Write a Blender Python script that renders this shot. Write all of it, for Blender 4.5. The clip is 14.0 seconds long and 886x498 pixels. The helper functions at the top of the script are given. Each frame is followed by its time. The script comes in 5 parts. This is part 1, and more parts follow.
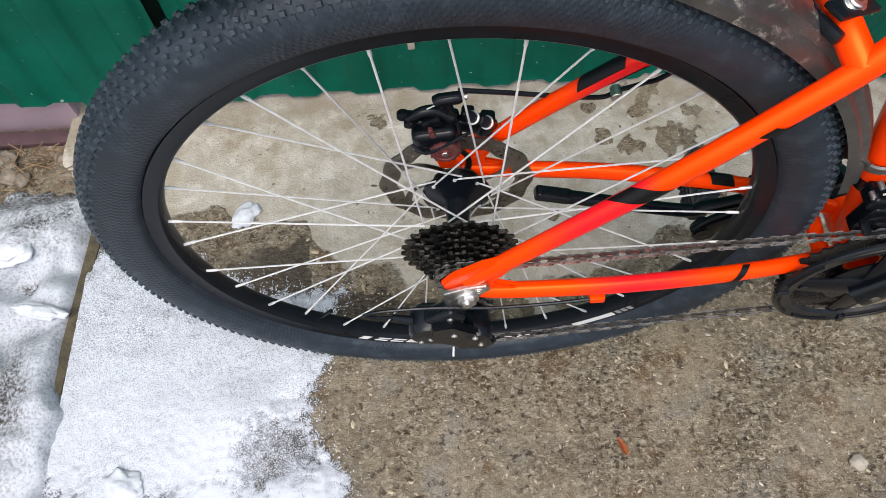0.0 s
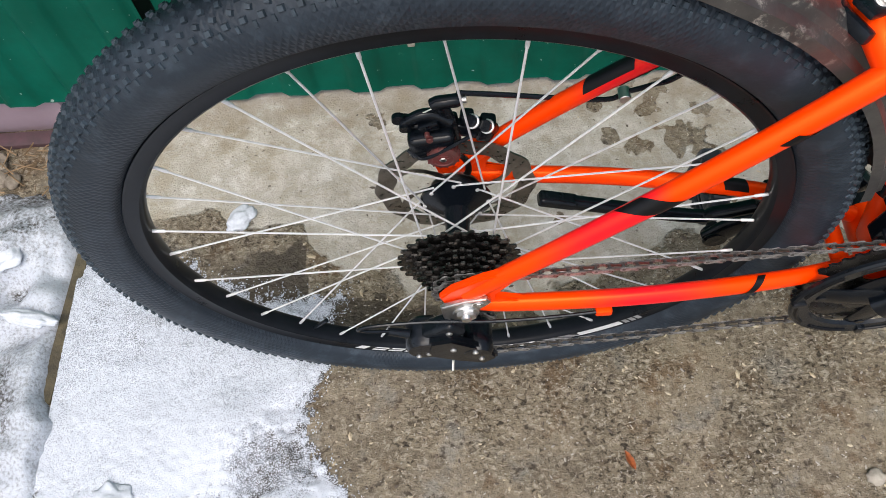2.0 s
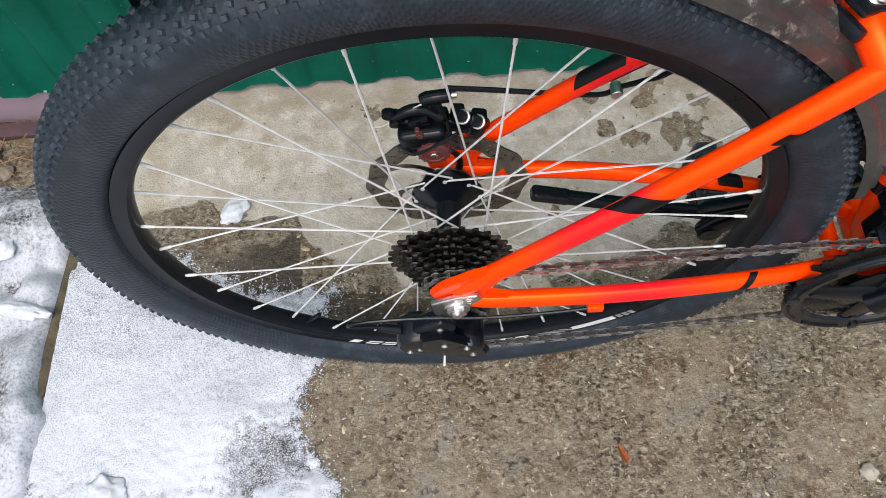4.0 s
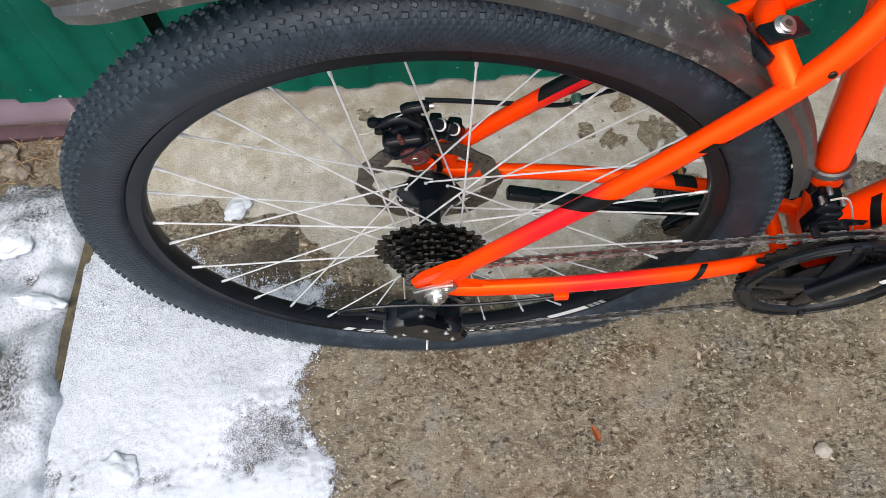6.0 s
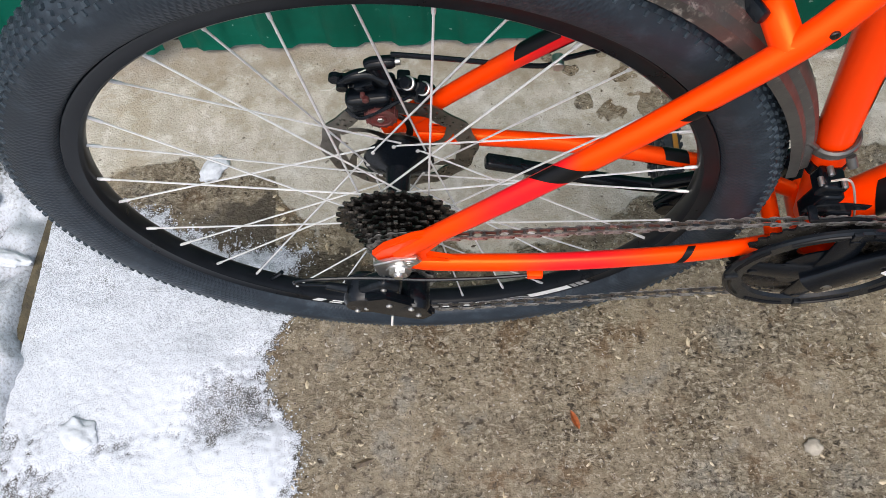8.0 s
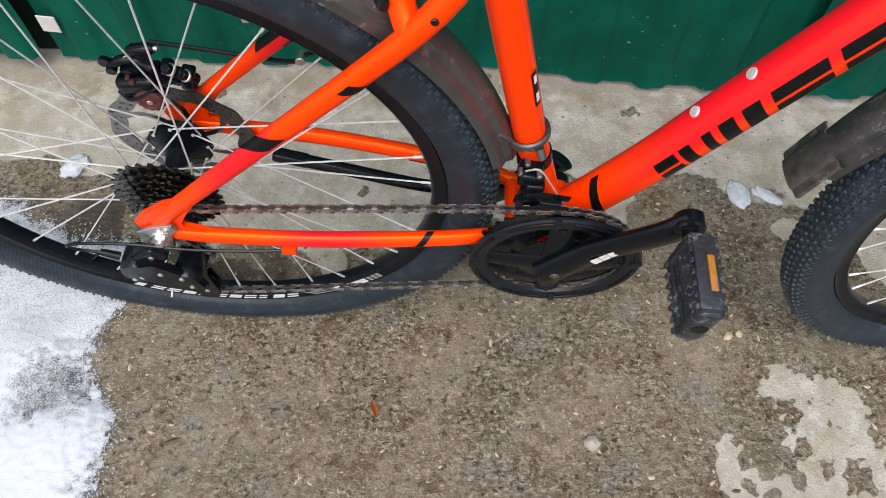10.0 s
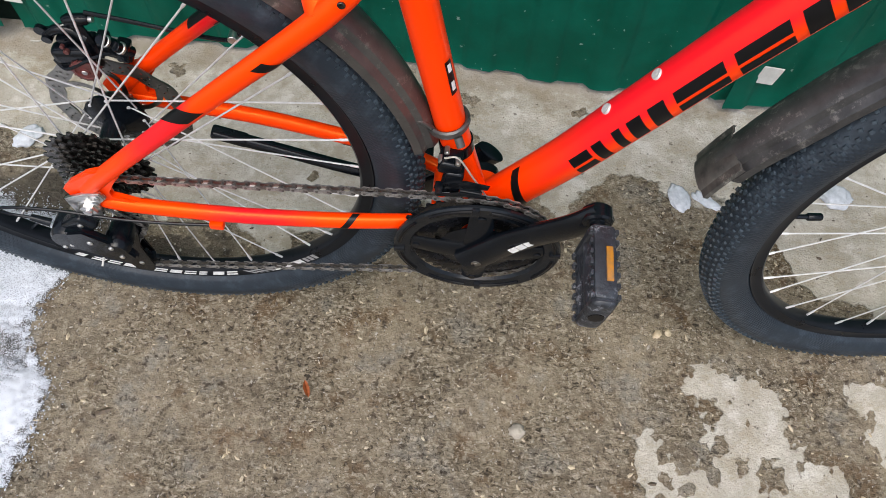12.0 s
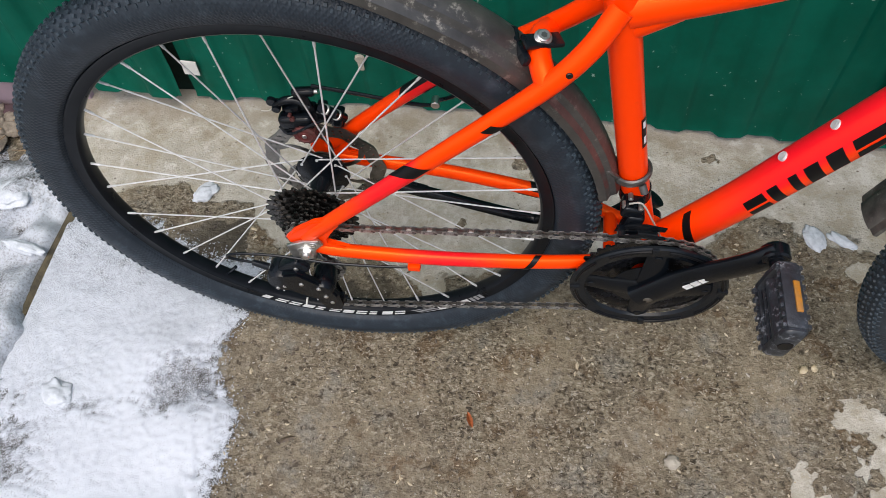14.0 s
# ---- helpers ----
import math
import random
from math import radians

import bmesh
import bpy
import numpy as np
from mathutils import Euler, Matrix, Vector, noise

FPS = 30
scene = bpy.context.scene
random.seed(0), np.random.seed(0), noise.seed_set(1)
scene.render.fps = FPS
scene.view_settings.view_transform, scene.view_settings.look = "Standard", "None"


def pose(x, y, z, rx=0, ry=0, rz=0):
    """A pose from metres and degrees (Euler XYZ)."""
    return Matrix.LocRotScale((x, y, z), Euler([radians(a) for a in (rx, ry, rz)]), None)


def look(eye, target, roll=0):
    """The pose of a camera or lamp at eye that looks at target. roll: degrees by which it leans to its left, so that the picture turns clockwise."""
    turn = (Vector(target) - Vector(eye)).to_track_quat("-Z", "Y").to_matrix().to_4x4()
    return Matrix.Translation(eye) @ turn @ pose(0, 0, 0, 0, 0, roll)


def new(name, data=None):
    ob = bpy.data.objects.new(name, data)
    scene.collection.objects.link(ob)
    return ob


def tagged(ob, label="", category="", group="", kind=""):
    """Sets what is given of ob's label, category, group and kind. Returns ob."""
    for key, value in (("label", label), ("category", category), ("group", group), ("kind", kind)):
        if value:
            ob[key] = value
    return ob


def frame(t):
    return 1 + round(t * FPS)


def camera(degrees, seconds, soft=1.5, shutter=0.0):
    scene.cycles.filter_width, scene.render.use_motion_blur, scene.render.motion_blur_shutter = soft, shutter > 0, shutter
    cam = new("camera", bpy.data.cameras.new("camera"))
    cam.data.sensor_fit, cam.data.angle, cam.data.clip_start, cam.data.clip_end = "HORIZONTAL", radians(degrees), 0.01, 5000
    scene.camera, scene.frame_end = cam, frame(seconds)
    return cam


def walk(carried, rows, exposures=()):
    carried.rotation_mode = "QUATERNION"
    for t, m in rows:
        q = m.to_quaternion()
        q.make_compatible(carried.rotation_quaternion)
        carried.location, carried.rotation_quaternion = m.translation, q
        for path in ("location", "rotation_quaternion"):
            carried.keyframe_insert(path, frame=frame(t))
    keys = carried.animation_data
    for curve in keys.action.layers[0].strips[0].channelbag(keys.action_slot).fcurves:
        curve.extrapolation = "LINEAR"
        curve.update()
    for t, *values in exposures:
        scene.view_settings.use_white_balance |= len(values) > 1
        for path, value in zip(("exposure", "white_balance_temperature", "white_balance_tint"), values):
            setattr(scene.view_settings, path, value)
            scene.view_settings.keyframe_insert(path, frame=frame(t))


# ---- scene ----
cam = camera(61.75, 14.0, soft=0.5)
PATH = [
    (0, (0.0014, -0.3840, 1.0487), (-0.0282, 0.1756, -0.0124), -5.93),
    (0.5, (0.0103, -0.3798, 1.0421), (-0.0190, 0.1796, -0.0191), -6.02),
    (1, (0.0087, -0.3722, 1.0421), (-0.0233, 0.1872, -0.0191), -6.32),
    (1.5, (0.0096, -0.3662, 1.0412), (-0.0233, 0.1926, -0.0202), -6.47),
    (2, (0.0082, -0.3527, 1.0215), (-0.0306, 0.1993, -0.0432), -6.87),
    (2.5, (0.0167, -0.3397, 1.0160), (-0.0260, 0.2004, -0.0547), -7.17),
    (2.7, (0.0156, -0.3439, 1.0172), (-0.0185, 0.1972, -0.0533), -6.33),
    (4.8, (0.0248, -0.3443, 1.0260), (-0.0266, 0.1854, -0.0495), -8.19),
    (5, (0.0332, -0.3563, 1.0537), (-0.0209, 0.1730, -0.0219), -8.37),
    (5.5, (0.0456, -0.3741, 1.0882), (-0.0019, 0.1569, 0.0131), -7.70),
    (6, (0.0452, -0.3830, 1.0897), (-0.0024, 0.1471, 0.0142), -7.72),
    (6.5, (0.0493, -0.3693, 1.0703), (0.0014, 0.1631, -0.0041), -6.91),
    (7, (0.0489, -0.3503, 1.0616), (-0.0055, 0.1849, -0.0111), -5.98),
    (7.5, (0.0540, -0.3653, 1.0502), (-0.0073, 0.1471, -0.0332), -6.46),
    (8, (0.0878, -0.3590, 1.0348), (0.0211, 0.1298, -0.0591), -7.89),
    (8.5, (0.1317, -0.3753, 1.0382), (0.0977, 0.1220, -0.0534), -6.56),
    (8.7, (0.1758, -0.4040, 1.0395), (0.1813, 0.1044, -0.0475), -3.42),
    (10.8, (0.3487, -0.4611, 1.0827), (0.2836, 0.1336, 0.0425), -0.19),
    (11, (0.3522, -0.4617, 1.0859), (0.2914, 0.1388, 0.0487), 0.41),
    (11.5, (0.3919, -0.4723, 1.0859), (0.3673, 0.1174, 0.0411), 2.74),
    (12, (0.4057, -0.4787, 1.0752), (0.3904, 0.0887, 0.0179), 3.38),
    (12.5, (0.3535, -0.5095, 1.0953), (0.2828, 0.0530, 0.0377), 0.53),
    (13, (0.2781, -0.5460, 1.1060), (0.1551, 0.0126, 0.0510), -3.32),
    (13.5, (0.2632, -0.5595, 1.1040), (0.1189, 0.0109, 0.0581), -6.10),
    (14, (0.2748, -0.5446, 1.1509), (0.1448, 0.0789, 0.1339), -6.11),
]
walk(cam, [(t, look(eye, target, roll)) for t, eye, target, roll in PATH], exposures=[(0.0, 0.68), (8.7, 0.68), (10.8, 0.58), (12.5, 0.66), (13.0, 0.60), (13.5, 0.34), (14.0, 0.44)])

# ---- light ----
world = bpy.data.worlds.new("overcast_sky")
scene.world = world
world.use_nodes = True
wn = world.node_tree
sky = wn.nodes.new("ShaderNodeTexSky")
sky.sky_type, sky.sun_disc = "NISHITA", False
sky.sun_elevation, sky.sun_rotation = radians(58), radians(200)
sky.air_density, sky.dust_density, sky.ozone_density = 1.0, 4.0, 1.0
soft_sky = wn.nodes.new("ShaderNodeHueSaturation")
soft_sky.inputs["Saturation"].default_value = 0.76
wn.links.new(sky.outputs[0], soft_sky.inputs["Color"])
wn.links.new(soft_sky.outputs[0], wn.nodes["Background"].inputs[0])
wn.nodes["Background"].inputs[1].default_value = 0.15
sun = new("sun", bpy.data.lights.new("sun", "SUN"))
sun.data.energy, sun.data.angle, sun.data.color = 1.0, radians(32), (1.0, 0.98, 0.95)
sun.matrix_world = look((0.6, -1.5, 3.4), (0, 0, 0))


# ---- materials ----
def material(name, base, rough=0.5, metal=0.0, var=0.0, scale=40.0, bump=0.0, bump_scale=200.0, second=None, spec=0.5, coat=0.0, fine=0.0, scuff=None):
    """A surface with two scales of colour variation and a fine relief."""
    m = bpy.data.materials.new(name)
    m.use_nodes = True
    nt = m.node_tree
    bs = nt.nodes["Principled BSDF"]
    bs.inputs["Roughness"].default_value, bs.inputs["Metallic"].default_value = rough, metal
    bs.inputs["Specular IOR Level"].default_value = spec
    bs.inputs["Coat Weight"].default_value, bs.inputs["Coat Roughness"].default_value = coat, 0.06
    co = nt.nodes.new("ShaderNodeTexCoord")
    n1 = nt.nodes.new("ShaderNodeTexNoise")
    n1.inputs["Scale"].default_value, n1.inputs["Detail"].default_value, n1.inputs["Roughness"].default_value = scale, 8, 0.65
    nt.links.new(co.outputs["Object"], n1.inputs["Vector"])
    ramp = nt.nodes.new("ShaderNodeValToRGB")
    ramp.color_ramp.elements[0].position, ramp.color_ramp.elements[1].position = 0.35, 0.65
    other = second or tuple(c * (1 - var) for c in base)
    ramp.color_ramp.elements[0].color, ramp.color_ramp.elements[1].color = (*other, 1), (*base, 1)
    nt.links.new(n1.outputs["Fac"], ramp.inputs["Fac"])
    tone = ramp.outputs["Color"]
    if scuff:
        worn = smooth_step(nt, noise_node(nt, co.outputs["Object"], scuff[1], 10, 0.78), 0.53, 0.62)
        worn = math_node(nt, "MULTIPLY", worn, smooth_step(nt, noise_node(nt, co.outputs["Object"], 14, 3), 0.40, 0.58))
        tone = mix_colour(nt, math_node(nt, "MULTIPLY", worn, scuff[2]), tone, scuff[0])
    nt.links.new(tone, bs.inputs["Base Color"])
    if bump:
        n2 = nt.nodes.new("ShaderNodeTexNoise")
        n2.inputs["Scale"].default_value, n2.inputs["Detail"].default_value = bump_scale, 5
        nt.links.new(co.outputs["Object"], n2.inputs["Vector"])
        b = nt.nodes.new("ShaderNodeBump")
        b.inputs["Strength"].default_value, b.inputs["Distance"].default_value = bump, 0.002
        nt.links.new(n2.outputs["Fac"], b.inputs["Height"])
        nt.links.new(b.outputs["Normal"], bs.inputs["Normal"])
    if fine:
        rr = nt.nodes.new("ShaderNodeMapRange")
        rr.inputs["To Min"].default_value, rr.inputs["To Max"].default_value = max(rough - fine, 0.02), min(rough + fine, 1)
        nt.links.new(n1.outputs["Fac"], rr.inputs["Value"])
        nt.links.new(rr.outputs["Result"], bs.inputs["Roughness"])
    return m


def math_node(nt, op, a, b=None, c=None):
    n = nt.nodes.new("ShaderNodeMath")
    n.operation = op
    for i, v in enumerate((a, b, c)):
        if v is None:
            continue
        if isinstance(v, (int, float)):
            n.inputs[i].default_value = v
        else:
            nt.links.new(v, n.inputs[i])
    return n.outputs[0]


def smooth_step(nt, v, lo, hi):
    n = nt.nodes.new("ShaderNodeMapRange")
    n.interpolation_type = "SMOOTHSTEP"
    n.inputs["From Min"].default_value, n.inputs["From Max"].default_value = lo, hi
    nt.links.new(v, n.inputs["Value"])
    return n.outputs["Result"]


def mix_colour(nt, fac, a, b):
    n = nt.nodes.new("ShaderNodeMix")
    n.data_type = "RGBA"
    for k, v in ((0, fac), (6, a), (7, b)):
        if isinstance(v, tuple):
            n.inputs[k].default_value = (*v, 1)
        elif isinstance(v, (int, float)):
            n.inputs[k].default_value = v
        else:
            nt.links.new(v, n.inputs[k])
    return n.outputs[2]


def noise_node(nt, vec, scale, detail=6, rough=0.6):
    n = nt.nodes.new("ShaderNodeTexNoise")
    n.inputs["Scale"].default_value, n.inputs["Detail"].default_value, n.inputs["Roughness"].default_value = scale, detail, rough
    nt.links.new(vec, n.inputs["Vector"])
    return n.outputs["Fac"]


ORANGE, RED = (1.0, 0.045, 0.0), (0.90, 0.006, 0.020)


def frame_paint(name, kind):
    """Glossy fluorescent orange that fades to red along the stays, or over the upper side of the down tube."""
    m = bpy.data.materials.new(name)
    m.use_nodes = True
    nt = m.node_tree
    bs = nt.nodes["Principled BSDF"]
    bs.inputs["Roughness"].default_value = 0.28
    bs.inputs["Specular IOR Level"].default_value = 0.85
    bs.inputs["Specular Tint"].default_value = (1.0, 0.50, 0.10, 1)
    co = nt.nodes.new("ShaderNodeTexCoord").outputs["Object"]
    sep = nt.nodes.new("ShaderNodeSeparateXYZ")
    nt.links.new(co, sep.inputs[0])
    x, z = sep.outputs[0], sep.outputs[2]
    if kind == "seat_stay":
        fac = math_node(nt, "MULTIPLY", smooth_step(nt, x, 0.055, 0.110), math_node(nt, "SUBTRACT", 1.0, smooth_step(nt, x, 0.145, 0.165)))
    elif kind == "far_stay":
        fac = math_node(nt, "MULTIPLY", smooth_step(nt, x, 0.10, 0.14), math_node(nt, "SUBTRACT", 1.0, smooth_step(nt, x, 0.17, 0.19)))
    elif kind == "chain_stay":
        fac = math_node(nt, "MULTIPLY", smooth_step(nt, x, 0.10, 0.17), math_node(nt, "SUBTRACT", 1.0, smooth_step(nt, x, 0.19, 0.27)))
    elif kind == "down_tube":
        q = math_node(nt, "SUBTRACT", math_node(nt, "MULTIPLY", math_node(nt, "SUBTRACT", x, 0.565), 0.845), math_node(nt, "MULTIPLY", math_node(nt, "SUBTRACT", z, 0.495), 0.534))
        fac = math_node(nt, "MULTIPLY", math_node(nt, "SUBTRACT", 1.0, smooth_step(nt, q, -0.012, 0.004)), smooth_step(nt, x, 0.46, 0.55))
    else:
        fac = 0.0
    dirt = smooth_step(nt, noise_node(nt, co, 60, 8, 0.7), 0.62, 0.8)
    col = mix_colour(nt, fac, ORANGE, RED)
    col = mix_colour(nt, math_node(nt, "MULTIPLY", dirt, 0.18), col, (0.30, 0.14, 0.06))
    nt.links.new(col, bs.inputs["Base Color"])
    rr = nt.nodes.new("ShaderNodeMapRange")
    rr.inputs["To Min"].default_value, rr.inputs["To Max"].default_value = 0.24, 0.40
    nt.links.new(noise_node(nt, co, 25), rr.inputs["Value"])
    nt.links.new(rr.outputs["Result"], bs.inputs["Roughness"])
    return m


def tyre_rubber():
    """Dusty grey-black rubber with a woven pattern on the sidewall, by the section's own coordinates."""
    m = bpy.data.materials.new("tyre_rubber")
    m.use_nodes = True
    nt = m.node_tree
    bs = nt.nodes["Principled BSDF"]
    bs.inputs["Roughness"].default_value, bs.inputs["Specular IOR Level"].default_value = 0.50, 0.35
    tc = nt.nodes.new("ShaderNodeTexCoord")
    sep = nt.nodes.new("ShaderNodeSeparateXYZ")
    nt.links.new(tc.outputs["UV"], sep.inputs[0])
    u, v = sep.outputs[0], sep.outputs[1]
    along_u, across_v = math_node(nt, "MULTIPLY", u, 2262.0), math_node(nt, "MULTIPLY", v, 120.0)
    a = math_node(nt, "MAXIMUM", math_node(nt, "SINE", math_node(nt, "ADD", along_u, across_v)), math_node(nt, "SINE", math_node(nt, "SUBTRACT", along_u, across_v)))
    weave = math_node(nt, "MULTIPLY", a, 0.5)
    patch = smooth_step(nt, noise_node(nt, tc.outputs["Object"], 7, 2), 0.38, 0.6)
    n = noise_node(nt, tc.outputs["Object"], 50, 8, 0.7)
    dust = smooth_step(nt, n, 0.45, 0.8)
    nt.links.new(mix_colour(nt, dust, (0.0140, 0.0215, 0.0315), (0.041, 0.057, 0.075)), bs.inputs["Base Color"])
    bp = nt.nodes.new("ShaderNodeBump")
    bp.inputs["Strength"].default_value, bp.inputs["Distance"].default_value = 0.55, 0.0009
    h = math_node(nt, "ADD", math_node(nt, "MULTIPLY", weave, patch), math_node(nt, "MULTIPLY", n, 0.8))
    nt.links.new(h, bp.inputs["Height"])
    nt.links.new(bp.outputs["Normal"], bs.inputs["Normal"])
    return m


def concrete():
    """Pale dry concrete with brown wet earth over it where the attribute wet says so; darker still where it passes 1.
    """
    m = bpy.data.materials.new("concrete_ground")
    m.use_nodes = True
    nt = m.node_tree
    bs = nt.nodes["Principled BSDF"]
    co = nt.nodes.new("ShaderNodeTexCoord").outputs["Object"]
    at = nt.nodes.new("ShaderNodeAttribute")
    at.attribute_name = "wet"
    big, mid, small = noise_node(nt, co, 5, 6), noise_node(nt, co, 28, 8, 0.7), noise_node(nt, co, 220, 6, 0.75)
    vor = nt.nodes.new("ShaderNodeTexVoronoi")
    vor.inputs["Scale"].default_value = 170
    nt.links.new(co, vor.inputs["Vector"])
    cell = nt.nodes.new("ShaderNodeSeparateColor")
    nt.links.new(vor.outputs["Color"], cell.inputs[0])
    grit = cell.outputs[0]
    fine = noise_node(nt, co, 430, 3, 0.65)
    warp = nt.nodes.new("ShaderNodeTexNoise")
    warp.inputs["Scale"].default_value, warp.inputs["Detail"].default_value, warp.inputs["Roughness"].default_value, warp.inputs["Distortion"].default_value = 135, 6, 0.66, 0.8
    stretch = nt.nodes.new("ShaderNodeMapping")
    stretch.inputs["Scale"].default_value = (0.85, 1.15, 1.0)
    nt.links.new(co, stretch.inputs["Vector"])
    nt.links.new(stretch.outputs[0], warp.inputs["Vector"])
    ridge = warp.outputs["Fac"]
    hue = noise_node(nt, co, 11, 4, 0.6)
    dry = mix_colour(nt, smooth_step(nt, mid, 0.3, 0.72), (0.38, 0.345, 0.28), (0.58, 0.55, 0.48))
    dry = mix_colour(nt, math_node(nt, "MULTIPLY", smooth_step(nt, big, 0.45, 0.7), 0.5), dry, (0.36, 0.33, 0.27))
    dry = mix_colour(nt, math_node(nt, "MULTIPLY", smooth_step(nt, fine, 0.54, 0.66), 0.45), dry, (0.22, 0.195, 0.155))
    blot = noise_node(nt, co, 17, 7, 0.7)
    dry = mix_colour(nt, math_node(nt, "MULTIPLY", smooth_step(nt, blot, 0.50, 0.62), 0.8), dry, (0.35, 0.305, 0.225))
    dry = mix_colour(nt, math_node(nt, "MULTIPLY", math_node(nt, "SUBTRACT", 1.0, smooth_step(nt, blot, 0.36, 0.46)), 0.7), dry, (0.62, 0.60, 0.55))
    dry = mix_colour(nt, math_node(nt, "MULTIPLY", smooth_step(nt, noise_node(nt, co, 75, 3, 0.5), 0.68, 0.72), 0.8), dry, (0.12, 0.10, 0.08))
    # ridge tops of the relief are painted paler, as if catching light
    dry = mix_colour(nt, math_node(nt, "MULTIPLY", smooth_step(nt, ridge, 0.60, 0.72), 0.55), dry, (0.62, 0.59, 0.52))
    churned = smooth_step(nt, noise_node(nt, co, 7, 5, 0.6), 0.40, 0.62)
    soft = noise_node(nt, co, 60, 4, 0.55)
    wet = mix_colour(nt, smooth_step(nt, mid, 0.32, 0.70), (0.134, 0.106, 0.070), (0.280, 0.228, 0.158))
    wet = mix_colour(nt, math_node(nt, "MULTIPLY", smooth_step(nt, big, 0.45, 0.65), 0.5), wet, (0.255, 0.206, 0.136))
    wet = mix_colour(nt, math_node(nt, "MULTIPLY", smooth_step(nt, hue, 0.53, 0.66), 0.7), wet, (0.111, 0.063, 0.025))
    wet = mix_colour(nt, math_node(nt, "MULTIPLY", math_node(nt, "SUBTRACT", 1.0, smooth_step(nt, hue, 0.34, 0.46)), 0.65), wet, (0.229, 0.212, 0.179))
    wet = mix_colour(nt, math_node(nt, "MULTIPLY", smooth_step(nt, soft, 0.56, 0.67), 0.75), wet, (0.274, 0.227, 0.155))
    wet = mix_colour(nt, math_node(nt, "MULTIPLY", math_node(nt, "SUBTRACT", 1.0, smooth_step(nt, soft, 0.33, 0.43)), 0.8), wet, (0.052, 0.037, 0.023))
    weight = math_node(nt, "ADD", math_node(nt, "MULTIPLY", churned, 0.62), 0.28)
    # relief shaded by colour: pale glints on ridge tops, near-black creases
    wet = mix_colour(nt, math_node(nt, "MULTIPLY", smooth_step(nt, ridge, 0.53, 0.62), weight), wet, (0.45, 0.395, 0.305))
    wet = mix_colour(nt, math_node(nt, "MULTIPLY", math_node(nt, "SUBTRACT", 1.0, smooth_step(nt, ridge, 0.36, 0.47)), weight), wet, (0.024, 0.018, 0.012))
    wet = mix_colour(nt, math_node(nt, "MULTIPLY", smooth_step(nt, grit, 0.88, 0.96), 0.38), wet, (0.40, 0.345, 0.26))
    wet = mix_colour(nt, math_node(nt, "MULTIPLY", math_node(nt, "SUBTRACT", 1.0, smooth_step(nt, fine, 0.34, 0.43)), 0.6), wet, (0.022, 0.017, 0.012))
    # values above 1 take the colour down to dark brown
    wet = mix_colour(nt, math_node(nt, "MULTIPLY", smooth_step(nt, at.outputs["Fac"], 1.1, 1.6), 0.78), wet, (0.040, 0.031, 0.021))
    place = nt.nodes.new("ShaderNodeSeparateXYZ")
    nt.links.new(co, place.inputs[0])
    foot = math_node(nt, "ADD", place.outputs[1], math_node(nt, "MULTIPLY", math_node(nt, "SUBTRACT", blot, 0.5), 0.22))
    dry = mix_colour(nt, math_node(nt, "MULTIPLY", smooth_step(nt, foot, 0.375, 0.475), 0.6), dry, (0.23, 0.185, 0.125))
    edge = math_node(nt, "ADD", at.outputs["Fac"], math_node(nt, "MULTIPLY", math_node(nt, "SUBTRACT", mid, 0.5), 0.55))
    fac = smooth_step(nt, edge, 0.46, 0.54)
    nt.links.new(mix_colour(nt, fac, dry, wet), bs.inputs["Base Color"])
    rr = nt.nodes.new("ShaderNodeMapRange")
    rr.inputs["To Min"].default_value, rr.inputs["To Max"].default_value = 0.85, 0.19
    nt.links.new(fac, rr.inputs["Value"])
    nt.links.new(rr.outputs["Result"], bs.inputs["Roughness"])
    bp = nt.nodes.new("ShaderNodeBump")
    bp.inputs["Strength"].default_value, bp.inputs["Distance"].default_value = 1.0, 0.0070
    rough = math_node(nt, "ADD", math_node(nt, "MULTIPLY", ridge, math_node(nt, "ADD", math_node(nt, "MULTIPLY", math_node(nt, "MULTIPLY", fac, churned), 0.9), 0.30)), math_node(nt, "MULTIPLY", small, 0.4))
    nt.links.new(rough, bp.inputs["Height"])
    nt.links.new(bp.outputs["Normal"], bs.inputs["Normal"])
    return m


